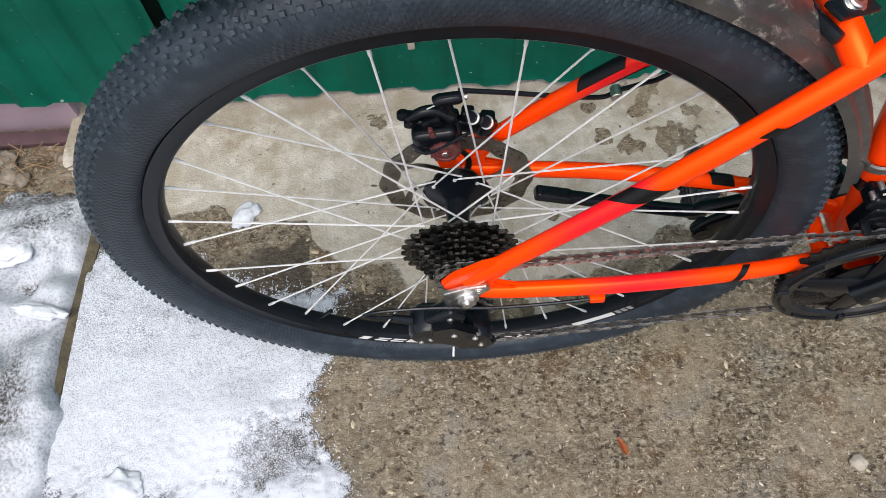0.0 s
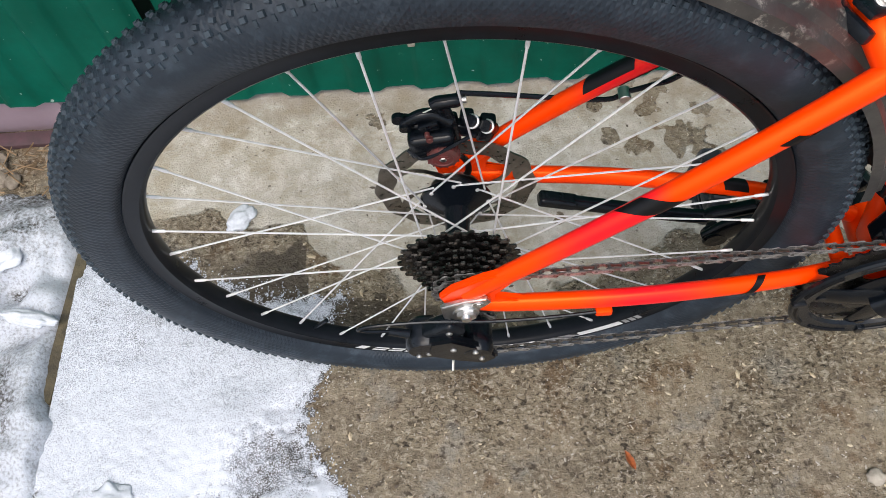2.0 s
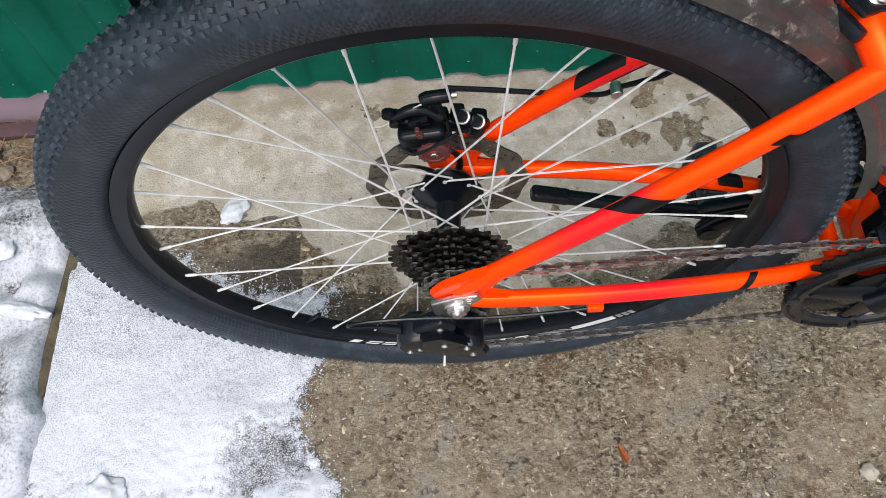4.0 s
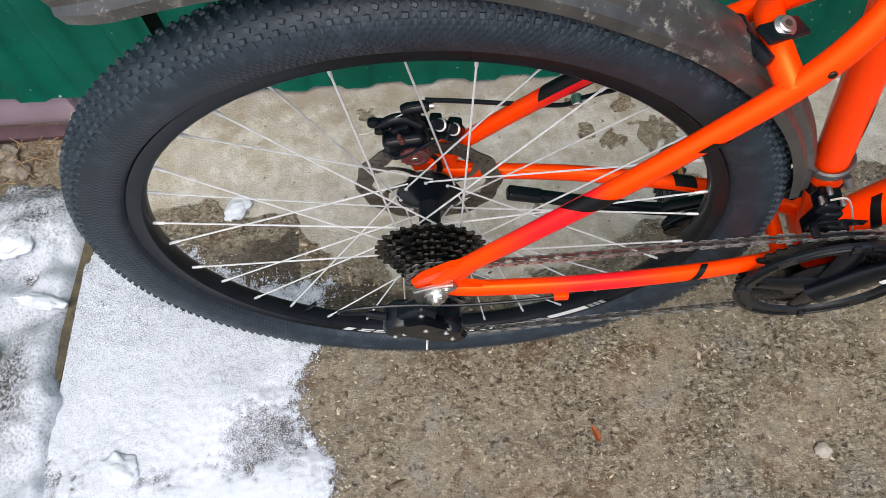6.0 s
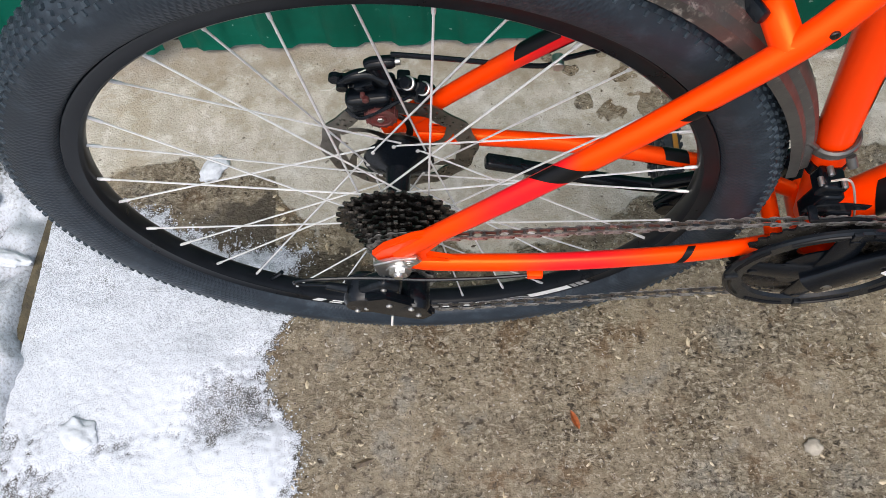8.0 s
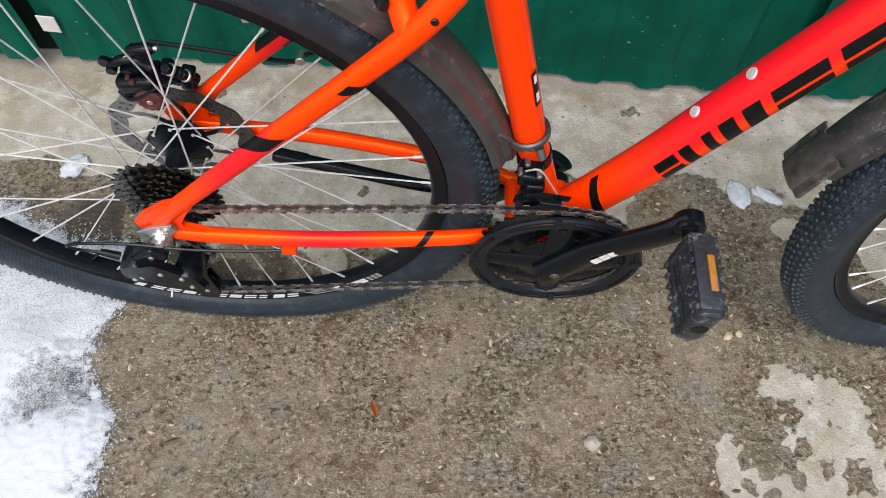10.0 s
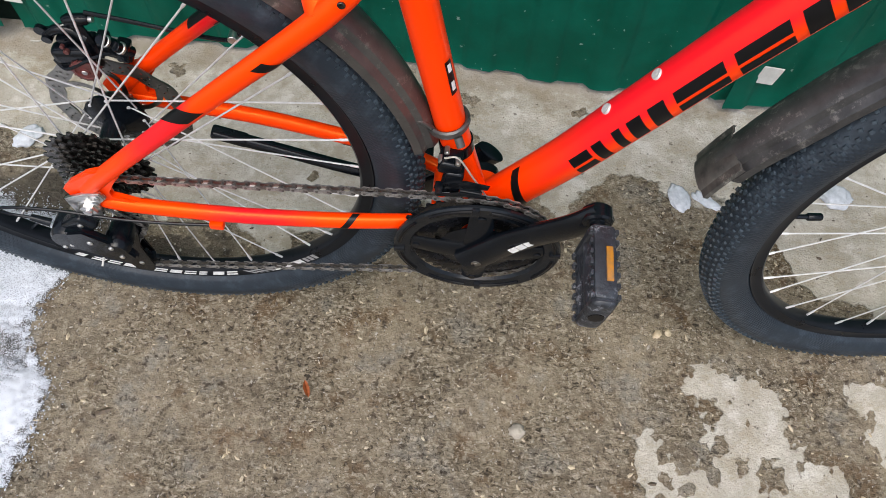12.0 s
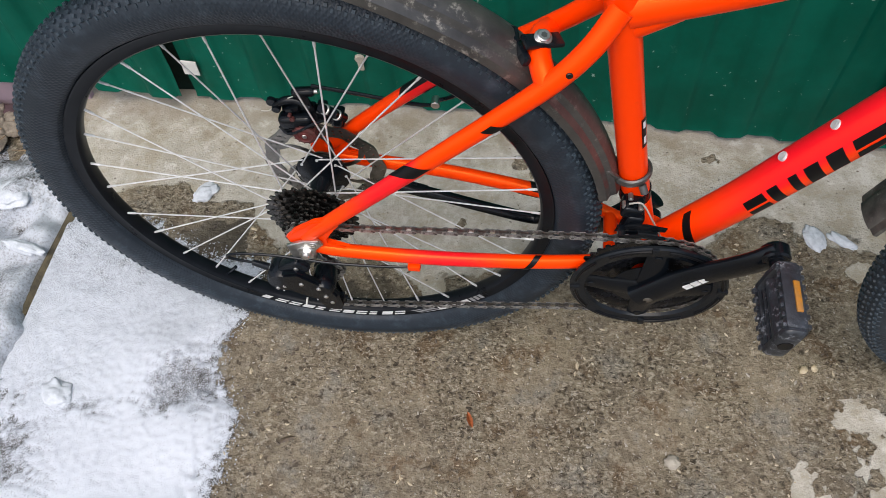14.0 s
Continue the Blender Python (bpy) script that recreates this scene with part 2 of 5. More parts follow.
def snow_material(name="old_snow", packed=False):
    """Coarse old snow: white grains, with the grey of thin wet ice between them where the attribute thin is high; on
    the bank thin also carries a hollow's shade.
    """
    m = bpy.data.materials.new(name)
    m.use_nodes = True
    nt = m.node_tree
    bs = nt.nodes["Principled BSDF"]
    co = nt.nodes.new("ShaderNodeTexCoord").outputs["Object"]
    at = nt.nodes.new("ShaderNodeAttribute")
    at.attribute_name = "thin"
    grain, mid = noise_node(nt, co, 210 if packed else 520, 3, 0.6), noise_node(nt, co, 30, 6, 0.65)
    level = math_node(nt, "ADD", math_node(nt, "MULTIPLY", at.outputs["Fac"], 0.27), math_node(nt, "ADD", math_node(nt, "MULTIPLY", mid, 0.14), 0.27))
    fac = smooth_step(nt, math_node(nt, "SUBTRACT", level, grain), -0.16 if packed else -0.07, 0.22 if packed else 0.12)
    bare = smooth_step(nt, math_node(nt, "ADD", at.outputs["Fac"], math_node(nt, "MULTIPLY", math_node(nt, "SUBTRACT", mid, 0.5), 0.9)), 0.60, 0.85)
    grey = mix_colour(nt, bare, (0.27, 0.29, 0.33) if not packed else (0.24, 0.245, 0.255), (0.040, 0.034, 0.028))
    nt.links.new(mix_colour(nt, fac, (0.58, 0.612, 0.672) if not packed else (0.47, 0.50, 0.555), grey), bs.inputs["Base Color"])
    bs.inputs["Roughness"].default_value = 0.55
    bs.inputs["Subsurface Weight"].default_value = 0.0
    bp = nt.nodes.new("ShaderNodeBump")
    bp.inputs["Strength"].default_value, bp.inputs["Distance"].default_value = 0.6, 0.002
    nt.links.new(math_node(nt, "ADD", grain, mid), bp.inputs["Height"])
    nt.links.new(bp.outputs["Normal"], bs.inputs["Normal"])
    return m


def fence_paint():
    """Dark green coated steel with chalky scuffs and drips."""
    m = bpy.data.materials.new("green_coated_steel")
    m.use_nodes = True
    nt = m.node_tree
    bs = nt.nodes["Principled BSDF"]
    co = nt.nodes.new("ShaderNodeTexCoord").outputs["Object"]
    n1, n2, n3 = noise_node(nt, co, 9, 6), noise_node(nt, co, 70, 3, 0.5), noise_node(nt, co, 16, 8, 0.75)
    bs.inputs["Specular IOR Level"].default_value = 0.10
    col = mix_colour(nt, smooth_step(nt, n1, 0.35, 0.7), (0.001, 0.066, 0.042), (0.002, 0.096, 0.064))
    col = mix_colour(nt, math_node(nt, "MULTIPLY", smooth_step(nt, n2, 0.70, 0.75), 0.5), col, (0.42, 0.52, 0.47))
    col = mix_colour(nt, math_node(nt, "MULTIPLY", smooth_step(nt, n3, 0.66, 0.78), 0.35), col, (0.10, 0.26, 0.20))
    nt.links.new(col, bs.inputs["Base Color"])
    rr = nt.nodes.new("ShaderNodeMapRange")
    rr.inputs["To Min"].default_value, rr.inputs["To Max"].default_value = 0.3, 0.6
    nt.links.new(n1, rr.inputs["Value"])
    nt.links.new(rr.outputs["Result"], bs.inputs["Roughness"])
    bp = nt.nodes.new("ShaderNodeBump")
    bp.inputs["Strength"].default_value, bp.inputs["Distance"].default_value = 0.25, 0.004
    nt.links.new(n1, bp.inputs["Height"])
    nt.links.new(bp.outputs["Normal"], bs.inputs["Normal"])
    return m


PAINT = frame_paint("orange_frame_paint", "plain")
PAINT_SEAT = frame_paint("seat_stay_paint", "seat_stay")
PAINT_FAR = frame_paint("far_stay_paint", "far_stay")
PAINT_CHAIN = frame_paint("chain_stay_paint", "chain_stay")
PAINT_DOWN = frame_paint("down_tube_paint", "down_tube")
RUBBER = tyre_rubber()
# the tyre's rubber again, lightened so knobs look lit and the gaps shaded
KNOB = material("lit_knob_rubber", (0.042, 0.060, 0.078), 0.45, var=0.5, scale=60, bump=0.3, spec=0.3)
BLACK_RIM = material("black_anodised_rim", (0.0085, 0.0105, 0.0140), 0.30, var=0.4, scale=30, fine=0.10, spec=0.12)
DECAL = material("black_decal", (0.006, 0.006, 0.007), 0.35, var=0.3, spec=0.2)
WHITE = material("white_print", (0.80, 0.80, 0.80), 0.6, var=0.25, scale=90)
GREY_PRINT = material("grey_print", (0.35, 0.35, 0.36), 0.6, var=0.25, scale=90)
STEEL = material("bright_steel", (0.74, 0.74, 0.75), 0.35, metal=0.30, var=0.2, scale=120, fine=0.1)
DULL_STEEL = material("dull_rotor_steel", (0.30, 0.285, 0.265), 0.30, metal=1.0, var=0.4, scale=60, fine=0.12)
SPROCKET = material("dark_sprocket_steel", (0.150, 0.142, 0.134), 0.26, metal=0.95, second=(0.030, 0.028, 0.027), scale=110, fine=0.12)
RING_STEEL = material("black_ring_steel", (0.010, 0.011, 0.014), 0.26, var=0.5, scale=60, fine=0.14, spec=0.45)
CHAIN = material("oily_chain_steel", (0.34, 0.335, 0.33), 0.30, metal=0.45, second=(0.09, 0.085, 0.082), scale=150, fine=0.12)
# darker copy of the oily chain steel: shade between outer plates, as colour
DARK_CHAIN = material("shaded_inner_links", (0.12, 0.115, 0.11), 0.32, metal=0.35, second=(0.025, 0.023, 0.022), scale=150, fine=0.12)
BLACK_METAL = material("black_coated_metal", (0.0040, 0.0058, 0.0088), 0.22, var=0.4, scale=50, bump=0.1, fine=0.08, spec=0.27)
BLACK_PLASTIC = material("black_plastic", (0.0042, 0.0060, 0.0090), 0.24, second=(0.008, 0.0105, 0.0140), scale=45, bump=0.15, fine=0.10, spec=0.26)
GUARD_PLASTIC = material("dirty_guard_plastic", (0.021, 0.021, 0.0215), 0.36, second=(0.060, 0.058, 0.055), scale=22, bump=0.25, bump_scale=90, fine=0.15, spec=0.8, scuff=((0.36, 0.34, 0.30), 60, 0.6))
FRONT_PLASTIC = material("scuffed_guard_plastic", (0.020, 0.0205, 0.022), 0.34, second=(0.055, 0.055, 0.056), scale=38, bump=0.25, bump_scale=90, fine=0.15, spec=0.5, scuff=((0.28, 0.27, 0.25), 95, 0.42))
PEDAL_PLASTIC = material("worn_pedal_plastic", (0.013, 0.0145, 0.018), 0.40, second=(0.030, 0.036, 0.046), scale=70, bump=0.4, fine=0.1, scuff=((0.34, 0.36, 0.40), 90, 0.6))
RED_PLASTIC = material("dusty_red_plastic", (0.115, 0.014, 0.013), 0.55, second=(0.075, 0.030, 0.026), scale=120, bump=0.2)
AMBER = material("amber_reflector", (0.46, 0.18, 0.008), 0.3, second=(0.26, 0.14, 0.05), scale=140, coat=0.5)
ALLOY = material("silver_alloy", (0.70, 0.70, 0.70), 0.33, metal=1.0, second=(0.50, 0.48, 0.45), scale=60, fine=0.1)
WIRE = material("pale_wire", (0.75, 0.72, 0.66), 0.35, metal=0.6, var=0.2)
CONCRETE = concrete()
SNOW = snow_material()
BANK_SNOW = snow_material("trodden_snow", True)
GREEN = fence_paint()
# dark brown colour of the shadow line below the mauve board
FOOT_SHADOW = material("brown_foot_shadow", (0.085, 0.042, 0.050), 0.6, second=(0.045, 0.028, 0.030), scale=25, bump=0.2)
MAUVE = material("mauve_painted_board", (0.31, 0.235, 0.275), 0.5, second=(0.27, 0.205, 0.24), scale=12, bump=0.1)
SOIL = material("dark_wet_soil", (0.06, 0.045, 0.03), 0.8, second=(0.12, 0.09, 0.06), scale=60, bump=0.8)
STRAW = material("dry_straw", (0.30, 0.19, 0.10), 0.7, second=(0.12, 0.075, 0.035), scale=40)
STONE = material("pale_stone", (0.42, 0.38, 0.31), 0.75, second=(0.28, 0.25, 0.21), scale=70, bump=0.4)
RUBBLE = material("brown_rubble", (0.27, 0.23, 0.18), 0.8, second=(0.13, 0.105, 0.08), scale=60, bump=0.5)
HUSK = material("pale_grit", (0.56, 0.48, 0.35), 0.45, second=(0.34, 0.26, 0.15), scale=90)
DARK_GRIT = material("dark_grit", (0.05, 0.038, 0.028), 0.55, second=(0.12, 0.085, 0.05), scale=300)
LEAF = material("dry_orange_leaf", (0.40, 0.11, 0.03), 0.6, second=(0.20, 0.06, 0.02), scale=120)
ICE = material("wet_snow_lump", (0.62, 0.65, 0.70), 0.5, second=(0.48, 0.51, 0.56), scale=120, bump=0.25, bump_scale=250)
PAPER = material("white_tag", (0.66, 0.66, 0.64), 0.6, var=0.15, scale=60)
FLAP_PLASTIC = material("dusty_flap_plastic", (0.020, 0.020, 0.021), 0.45, second=(0.075, 0.072, 0.066), scale=45, bump=0.3, bump_scale=90, fine=0.15, scuff=((0.34, 0.33, 0.30), 70, 0.6))
# near-black, for the shade inside the fence gap
DARK_GAP = material("dark_gap_shade", (0.006, 0.016, 0.012), 0.7, var=0.4, spec=0.1)


# ---- mesh helpers ----
def mesh_of(bm, name, mat, smooth=True):
    bmesh.ops.recalc_face_normals(bm, faces=bm.faces[:])
    me = bpy.data.meshes.new(name)
    bm.to_mesh(me)
    bm.free()
    me.materials.append(mat)
    if smooth:
        me.polygons.foreach_set("use_smooth", [True] * len(me.polygons))
        me.set_sharp_from_angle(angle=radians(38))
    return me


def part(name, bm, mat, parent, label="", smooth=True):
    ob = new(name, mesh_of(bm, name, mat, smooth) if isinstance(bm, bmesh.types.BMesh) else bm)
    ob.parent = parent
    if label:
        ob["label"] = label
    return ob


def thing(name, bm, mat, label, category, group="", kind="", smooth=True):
    return tagged(new(name, mesh_of(bm, name, mat, smooth)), label, category, group, kind)


def P(s, o, u):
    """A point of the bicycle: s ahead of the rear axle, o out to its right, u above the ground."""
    return Vector((s, -o, u))


def curve_through(pts, n):
    """A smooth line through the points (Catmull-Rom), n steps a span."""
    pts = [Vector(p) for p in pts]
    if len(pts) == 2:
        return [pts[0].lerp(pts[1], i / n) for i in range(n + 1)]
    ext = [2 * pts[0] - pts[1], *pts, 2 * pts[-1] - pts[-2]]
    out = []
    for i in range(1, len(ext) - 2):
        a, b, c, d = ext[i - 1:i + 3]
        for k in range(n):
            t = k / n
            out.append(0.5 * (2 * b + (c - a) * t + (2 * a - 5 * b + 4 * c - d) * t * t + (3 * b - a - 3 * c + d) * t ** 3))
    return out + [pts[-1]]


def sweep(bm, line, radius, n=14, flat=1.0, side=Vector((0, 1, 0)), caps=True, arc=None):
    """A tube along the line; radius is a number or a function of 0..1; flat scales it along side; arc: a part of the round only."""
    rings = []
    closed = arc is None
    lo, hi = arc or (0, 2 * math.pi)
    for i, p in enumerate(line):
        a, b = line[max(i - 1, 0)], line[min(i + 1, len(line) - 1)]
        d = (b - a).normalized()
        w = side - d * side.dot(d)
        w = w.normalized() if w.length > 1e-4 else d.orthogonal().normalized()
        v = d.cross(w)
        r = radius(i / (len(line) - 1)) if callable(radius) else radius
        k = n if closed else n + 1
        rings.append([bm.verts.new(p + (w * math.cos(lo + (hi - lo) * j / n) * flat + v * math.sin(lo + (hi - lo) * j / n)) * r) for j in range(k)])
    for a, b in zip(rings, rings[1:]):
        for j in range(n):
            k = (j + 1) % len(a)
            bm.faces.new((a[j], a[k], b[k], b[j]))
    if caps and closed:
        bm.faces.new(rings[0][::-1])
        bm.faces.new(rings[-1])
    return bm


def tube(pts, radius, n=14, steps=8, **k):
    return sweep(bmesh.new(), curve_through(pts, steps), radius, n, **k)


def revolve(bm, profile, centre, n=48, closed=False, uv=False):
    """Turns a profile of (radius, y) round the y axis through centre."""
    c = Vector(centre)
    rings = [[bm.verts.new(c + Vector((r * math.cos(2 * math.pi * i / n), y, r * math.sin(2 * math.pi * i / n)))) for r, y in profile] for i in range(n)]
    layer = bm.loops.layers.uv.new("UVMap") if uv else None
    m = len(profile)
    for i in range(n):
        a, b = rings[i], rings[(i + 1) % n]
        for j in range(m if closed else m - 1):
            k = (j + 1) % m
            f = bm.faces.new((a[j], a[k], b[k], b[j]))
            if uv:
                for lp, (uu, vv) in zip(f.loops, ((i, j), (i, j + 1), (i + 1, j + 1), (i + 1, j))):
                    lp[layer].uv = (uu / n, vv / m)
    return bm


def disc(bm, centre, r, y0, y1, n=24, bev=0.0006):
    c = Vector(centre)
    prof = [(0.0001, y0), (r - bev, y0), (r, y0 + bev * (1 if y1 > y0 else -1)), (r, y1 - bev * (1 if y1 > y0 else -1)), (r - bev, y1), (0.0001, y1)]
    return revolve(bm, prof, c, n)


def block(bm, centre, size, turn=None, bev=0.002, seg=2):
    """A box with rounded edges."""
    g = bmesh.ops.create_cube(bm, size=1.0)
    vs = g["verts"]
    m = Matrix.Translation(centre) @ (turn or Matrix.Identity(4)) @ Matrix.Diagonal((*size, 1))
    bmesh.ops.transform(bm, matrix=m, verts=vs)
    if bev:
        bmesh.ops.bevel(bm, geom=list({e for v in vs for e in v.link_edges}), offset=bev, segments=seg, affect="EDGES", profile=0.6)
    return bm


def plate(bm, outline, y0, y1, bev=0.0):
    """A flat piece: an outline in (s, u) with a thickness between two y."""
    a = [bm.verts.new((s, y0, u)) for s, u in outline]
    b = [bm.verts.new((s, y1, u)) for s, u in outline]
    f0, f1 = bm.faces.new(a), bm.faces.new(b[::-1])
    for i in range(len(a)):
        k = (i + 1) % len(a)
        bm.faces.new((a[i], b[i], b[k], a[k]))
    if bev:
        bmesh.ops.bevel(bm, geom=list({*f0.edges, *f1.edges}), offset=bev, segments=2, affect="EDGES")
    return bm


def rounded(cx, cz, w, h, r, turn=0.0, n=5):
    """The outline of a rounded rectangle."""
    out = []
    for k, (sx, sz) in enumerate(((1, 1), (-1, 1), (-1, -1), (1, -1))):
        for i in range(n + 1):
            a = math.pi / 2 * (k + i / n)
            out.append((sx * (w / 2 - r) + r * math.cos(a), sz * (h / 2 - r) + r * math.sin(a)))
    c, s = math.cos(turn), math.sin(turn)
    return [(cx + x * c - z * s, cz + x * s + z * c) for x, z in out]


# ---- the ground, the snow and the fence ----
def along(table, x):
    return float(np.interp(x, [a for a, _ in table], [b for _, b in table]))


def rough(x, y, scale, seed=0.0):
    return noise.fractal(Vector((x * scale + seed, y * scale - seed, seed)), 1.0, 2.1, 4)


WET_EDGE = [(-0.9, 0.30), (-0.52, 0.25), (-0.38, 0.262), (-0.25, 0.225), (-0.235, 0.165), (-0.09, 0.13), (0.10, 0.10), (0.30, 0.15), (0.45, 0.20), (0.50, 0.25), (0.58, 0.19), (0.68, 0.28), (0.72, 0.27), (0.86, 0.22), (0.95, 0.17), (1.0, 0.06), (1.3, 0.0)]
STAINS = [(0.325, 0.425, 0.020), (0.372, 0.357, 0.034), (0.30, 0.345, 0.022), (0.257, 0.362, 0.018), (0.345, 0.46, 0.022), (0.41, 0.41, 0.018), (0.24, 0.43, 0.012), (0.43, 0.33, 0.016), (-0.138, 0.429, 0.019), (0.20, 0.46, 0.012), (0.30, 0.475, 0.014), (0.62, 0.40, 0.014), (0.41, 0.25, 0.024), (0.16, 0.22, 0.014)]
DRY = [(0.805, -0.098, 0.028, 0.030), (0.850, -0.112, 0.046, 0.034), (0.885, -0.140, 0.036, 0.052), (0.850, -0.175, 0.052, 0.040), (0.835, -0.235, 0.050, 0.046), (0.900, -0.225, 0.040, 0.060), (0.950, -0.235, 0.045, 0.030), (0.712, -0.225, 0.020, 0.045), (0.745, -0.240, 0.030, 0.030), (0.785, -0.250, 0.04, 0.03), (1.060, -0.10, 0.042, 0.030), (1.085, -0.155, 0.045, 0.045), (0.86, 0.17, 0.028, 0.020), (0.05, 0.15, 0.05, 0.03), (0.12, 0.06, 0.02, 0.04)]
SPOTS = [(0.819, -0.194, 0.013), (0.890, -0.224, 0.020), (0.847, -0.219, 0.010), (0.804, -0.234, 0.012), (0.761, -0.220, 0.018), (0.797, -0.208, 0.010), (0.735, -0.245, 0.010), (0.765, -0.252, 0.010), (0.862, -0.150, 0.005), (0.840, -0.120, 0.004), (1.05, -0.13, 0.010), (0.775, -0.180, 0.020)]


def slab_edge(y):
    """The left end of the slab runs out a little towards the fence."""
    return -0.615 - 0.09 * max(0.0, min(1.0, (y - 0.30) / 0.10))


def wetness(x, y):
    w = 0.5 + (along(WET_EDGE, x) - y) * 9 + 0.35 * rough(x, y, 14)
    for a, b, r in STAINS:
        w = max(w, 1.05 - 0.6 * math.hypot(x - a, y - b) / r + 0.6 * rough(x, y, 38, 3))
    for a, b, rx, ry in DRY:
        w = min(w, -0.1 + 0.6 * math.hypot((x - a) / rx, (y - b) / ry) + 0.30 * rough(x, y, 30, 7) + 0.25 * rough(x, y, 95, 4))
    for a, b, r in SPOTS:
        w = max(w, 1.05 - 0.6 * math.hypot(x - a, (y - b) * 0.8) / r + 0.5 * rough(x, y, 60, 3))
    if x < slab_edge(y):
        w = 1.0
    if abs(x) > 1.4 or abs(y) > 0.7:
        w = 0.9
    w = max(0.0, min(1.0, w))
    # above 1 in an oval behind the rear wheel, where the ground is darkest
    if w > 0.9 and abs(x) < 0.6:
        w += max(0.0, min(0.9, 1.5 - math.hypot((x + 0.16) / 0.20, (y - 0.13) / 0.10) + 0.3 * rough(x, y, 16, 5)))
    return w


def grid_mesh(xs, ys, height, name, attribute=None, keep=None):
    verts = [(x, y, height(x, y)) for y in ys for x in xs]
    n = len(xs)
    faces = []
    for j in range(len(ys) - 1):
        for i in range(n - 1):
            if keep is None or keep(0.5 * (xs[i] + xs[i + 1]), 0.5 * (ys[j] + ys[j + 1])):
                k = j * n + i
                faces.append((k, k + 1, k + 1 + n, k + n))
    me = bpy.data.meshes.new(name)
    me.from_pydata(verts, [], faces)
    if attribute:
        key, f = attribute
        at = me.attributes.new(key, "FLOAT", "POINT")
        at.data.foreach_set("value", [f(x, y) for x, y, _ in verts])
    me.polygons.foreach_set("use_smooth", [True] * len(me.polygons))
    if keep:
        bm = bmesh.new()
        bm.from_mesh(me)
        bmesh.ops.delete(bm, geom=[v for v in bm.verts if not v.link_faces], context="VERTS")
        bm.to_mesh(me)
        bm.free()
    return me


def spread(lo, hi, step):
    return [lo + (hi - lo) * i / round((hi - lo) / step) for i in range(round((hi - lo) / step) + 1)]


def ground_height(x, y):
    if abs(x) > 2 or abs(y) > 1.5:
        return -0.03 if x < -0.6 else 0.0
    if x < slab_edge(y) + 0.003:
        return -0.03 + 0.012 * rough(x, y, 9)
    return 0.0012 * rough(x, y, 25)


far = [3, 6, 15, 40, 120]
gx = [-v for v in far[::-1]] + [-2, -1.4] + spread(-1.0, -0.62, 0.012) + [-0.6125, -0.6115] + spread(-0.60, 1.3, 0.006) + [1.6, 2] + far
gy = [-v for v in far[::-1]] + [-2, -1.2, -0.8] + spread(-0.5, 0.62, 0.006) + [0.9, 1.4, 2] + far
ground = tagged(new("ground", grid_mesh(gx, gy, ground_height, "ground", ("wet", wetness))), "wet and dry old concrete ground with brown dirt", "ground", kind="structure")
ground.data.materials.append(CONCRETE)

SNOW_RIGHT = [(-0.6, -0.20), (-0.30, -0.185), (-0.218, -0.168), (-0.179, -0.175), (-0.122, -0.217), (-0.063, -0.234), (-0.006, -0.206), (0.053, -0.196), (0.091, -0.194), (0.2, -0.19)]
SNOW_TOP = [(-0.62, 0.20), (-0.5, 0.185), (-0.42, 0.165), (-0.37, 0.138), (-0.31, 0.112), (-0.19, 0.10)]


def snow_depth(x, y):
    """How far inside the edge of the snow a point lies."""
    d = min(along(SNOW_RIGHT, y) - x, along(SNOW_TOP, x) - y) + 0.014 * rough(x, y, 22, 5) + 0.012 * rough(x, y, 70, 2) + 0.008 * rough(x, y, 160, 6)
    return d


def snow_bare(x, y):
    b = 1.80 - math.hypot((x + 0.282) / 0.047, (y + 0.140) / 0.047) * 1.08
    b = max(b, 1.15 - math.hypot((x + 0.425) / 0.035, (y + 0.190) / 0.016) * 0.6)
    b = max(b, 0.85 - math.hypot((x + 0.37) / 0.04, (y + 0.178) / 0.008) * 0.6)
    b = max(b, 1.35 - math.hypot((x + 0.545) / 0.05, (y + 0.285) / 0.05) * 0.62)
    b = max(b, 0.8 - math.hypot((x + 0.58) / 0.05, (y + 0.21) / 0.06) * 0.5)
    return b + 0.50 * rough(x, y, 20, 9) + 0.50 * rough(x, y, 45, 11) + 0.42 * rough(x, y, 120, 3)


def snow_height(x, y):
    d = snow_depth(x, y)
    t = max(0.0, min(1.0, d / 0.05))
    hump = 0.010 * math.exp(-((x + 0.33) ** 2 + (y + 0.09) ** 2) / 0.003) + 0.012 * math.exp(-((x + 0.26) ** 2 + (y + 0.20) ** 2) / 0.004)
    h = 0.0015 + 0.007 * t * t * (3 - 2 * t) + 0.0025 * rough(x, y, 18) + 0.0012 * rough(x, y, 120) + hump * t
    h -= 0.007 * max(0.0, min(1.0, snow_bare(x, y) - 0.3))
    return max(h, -0.002 if d < 0.006 else 0.0022)


def snow_thin(x, y):
    edge = 1.0 - max(0.0, min(1.0, (snow_depth(x, y) + 0.012 * rough(x, y, 60, 8)) / 0.030))
    frost = 0.36 + 0.25 * max(0.0, min(1.0, (y + 0.10) / 0.15)) - 0.35 * max(0.0, min(1.0, (-0.09 - y) / 0.06)) * max(0.0, min(1.0, (x + 0.48) / 0.1))
    return max(0.0, min(1.0, max(edge * 0.95, frost, min(0.80, snow_bare(x, y)))))


snow = tagged(new("snow_patch", grid_mesh(spread(-0.600, -0.12, 0.0035), spread(-0.5, 0.22, 0.0035), snow_height, "snow_patch", ("thin", snow_thin), lambda x, y: snow_depth(x, y) > -0.004)), "thin patch of coarse melting white snow on concrete", "snow", kind="stuff")
snow.data.materials.append(SNOW)


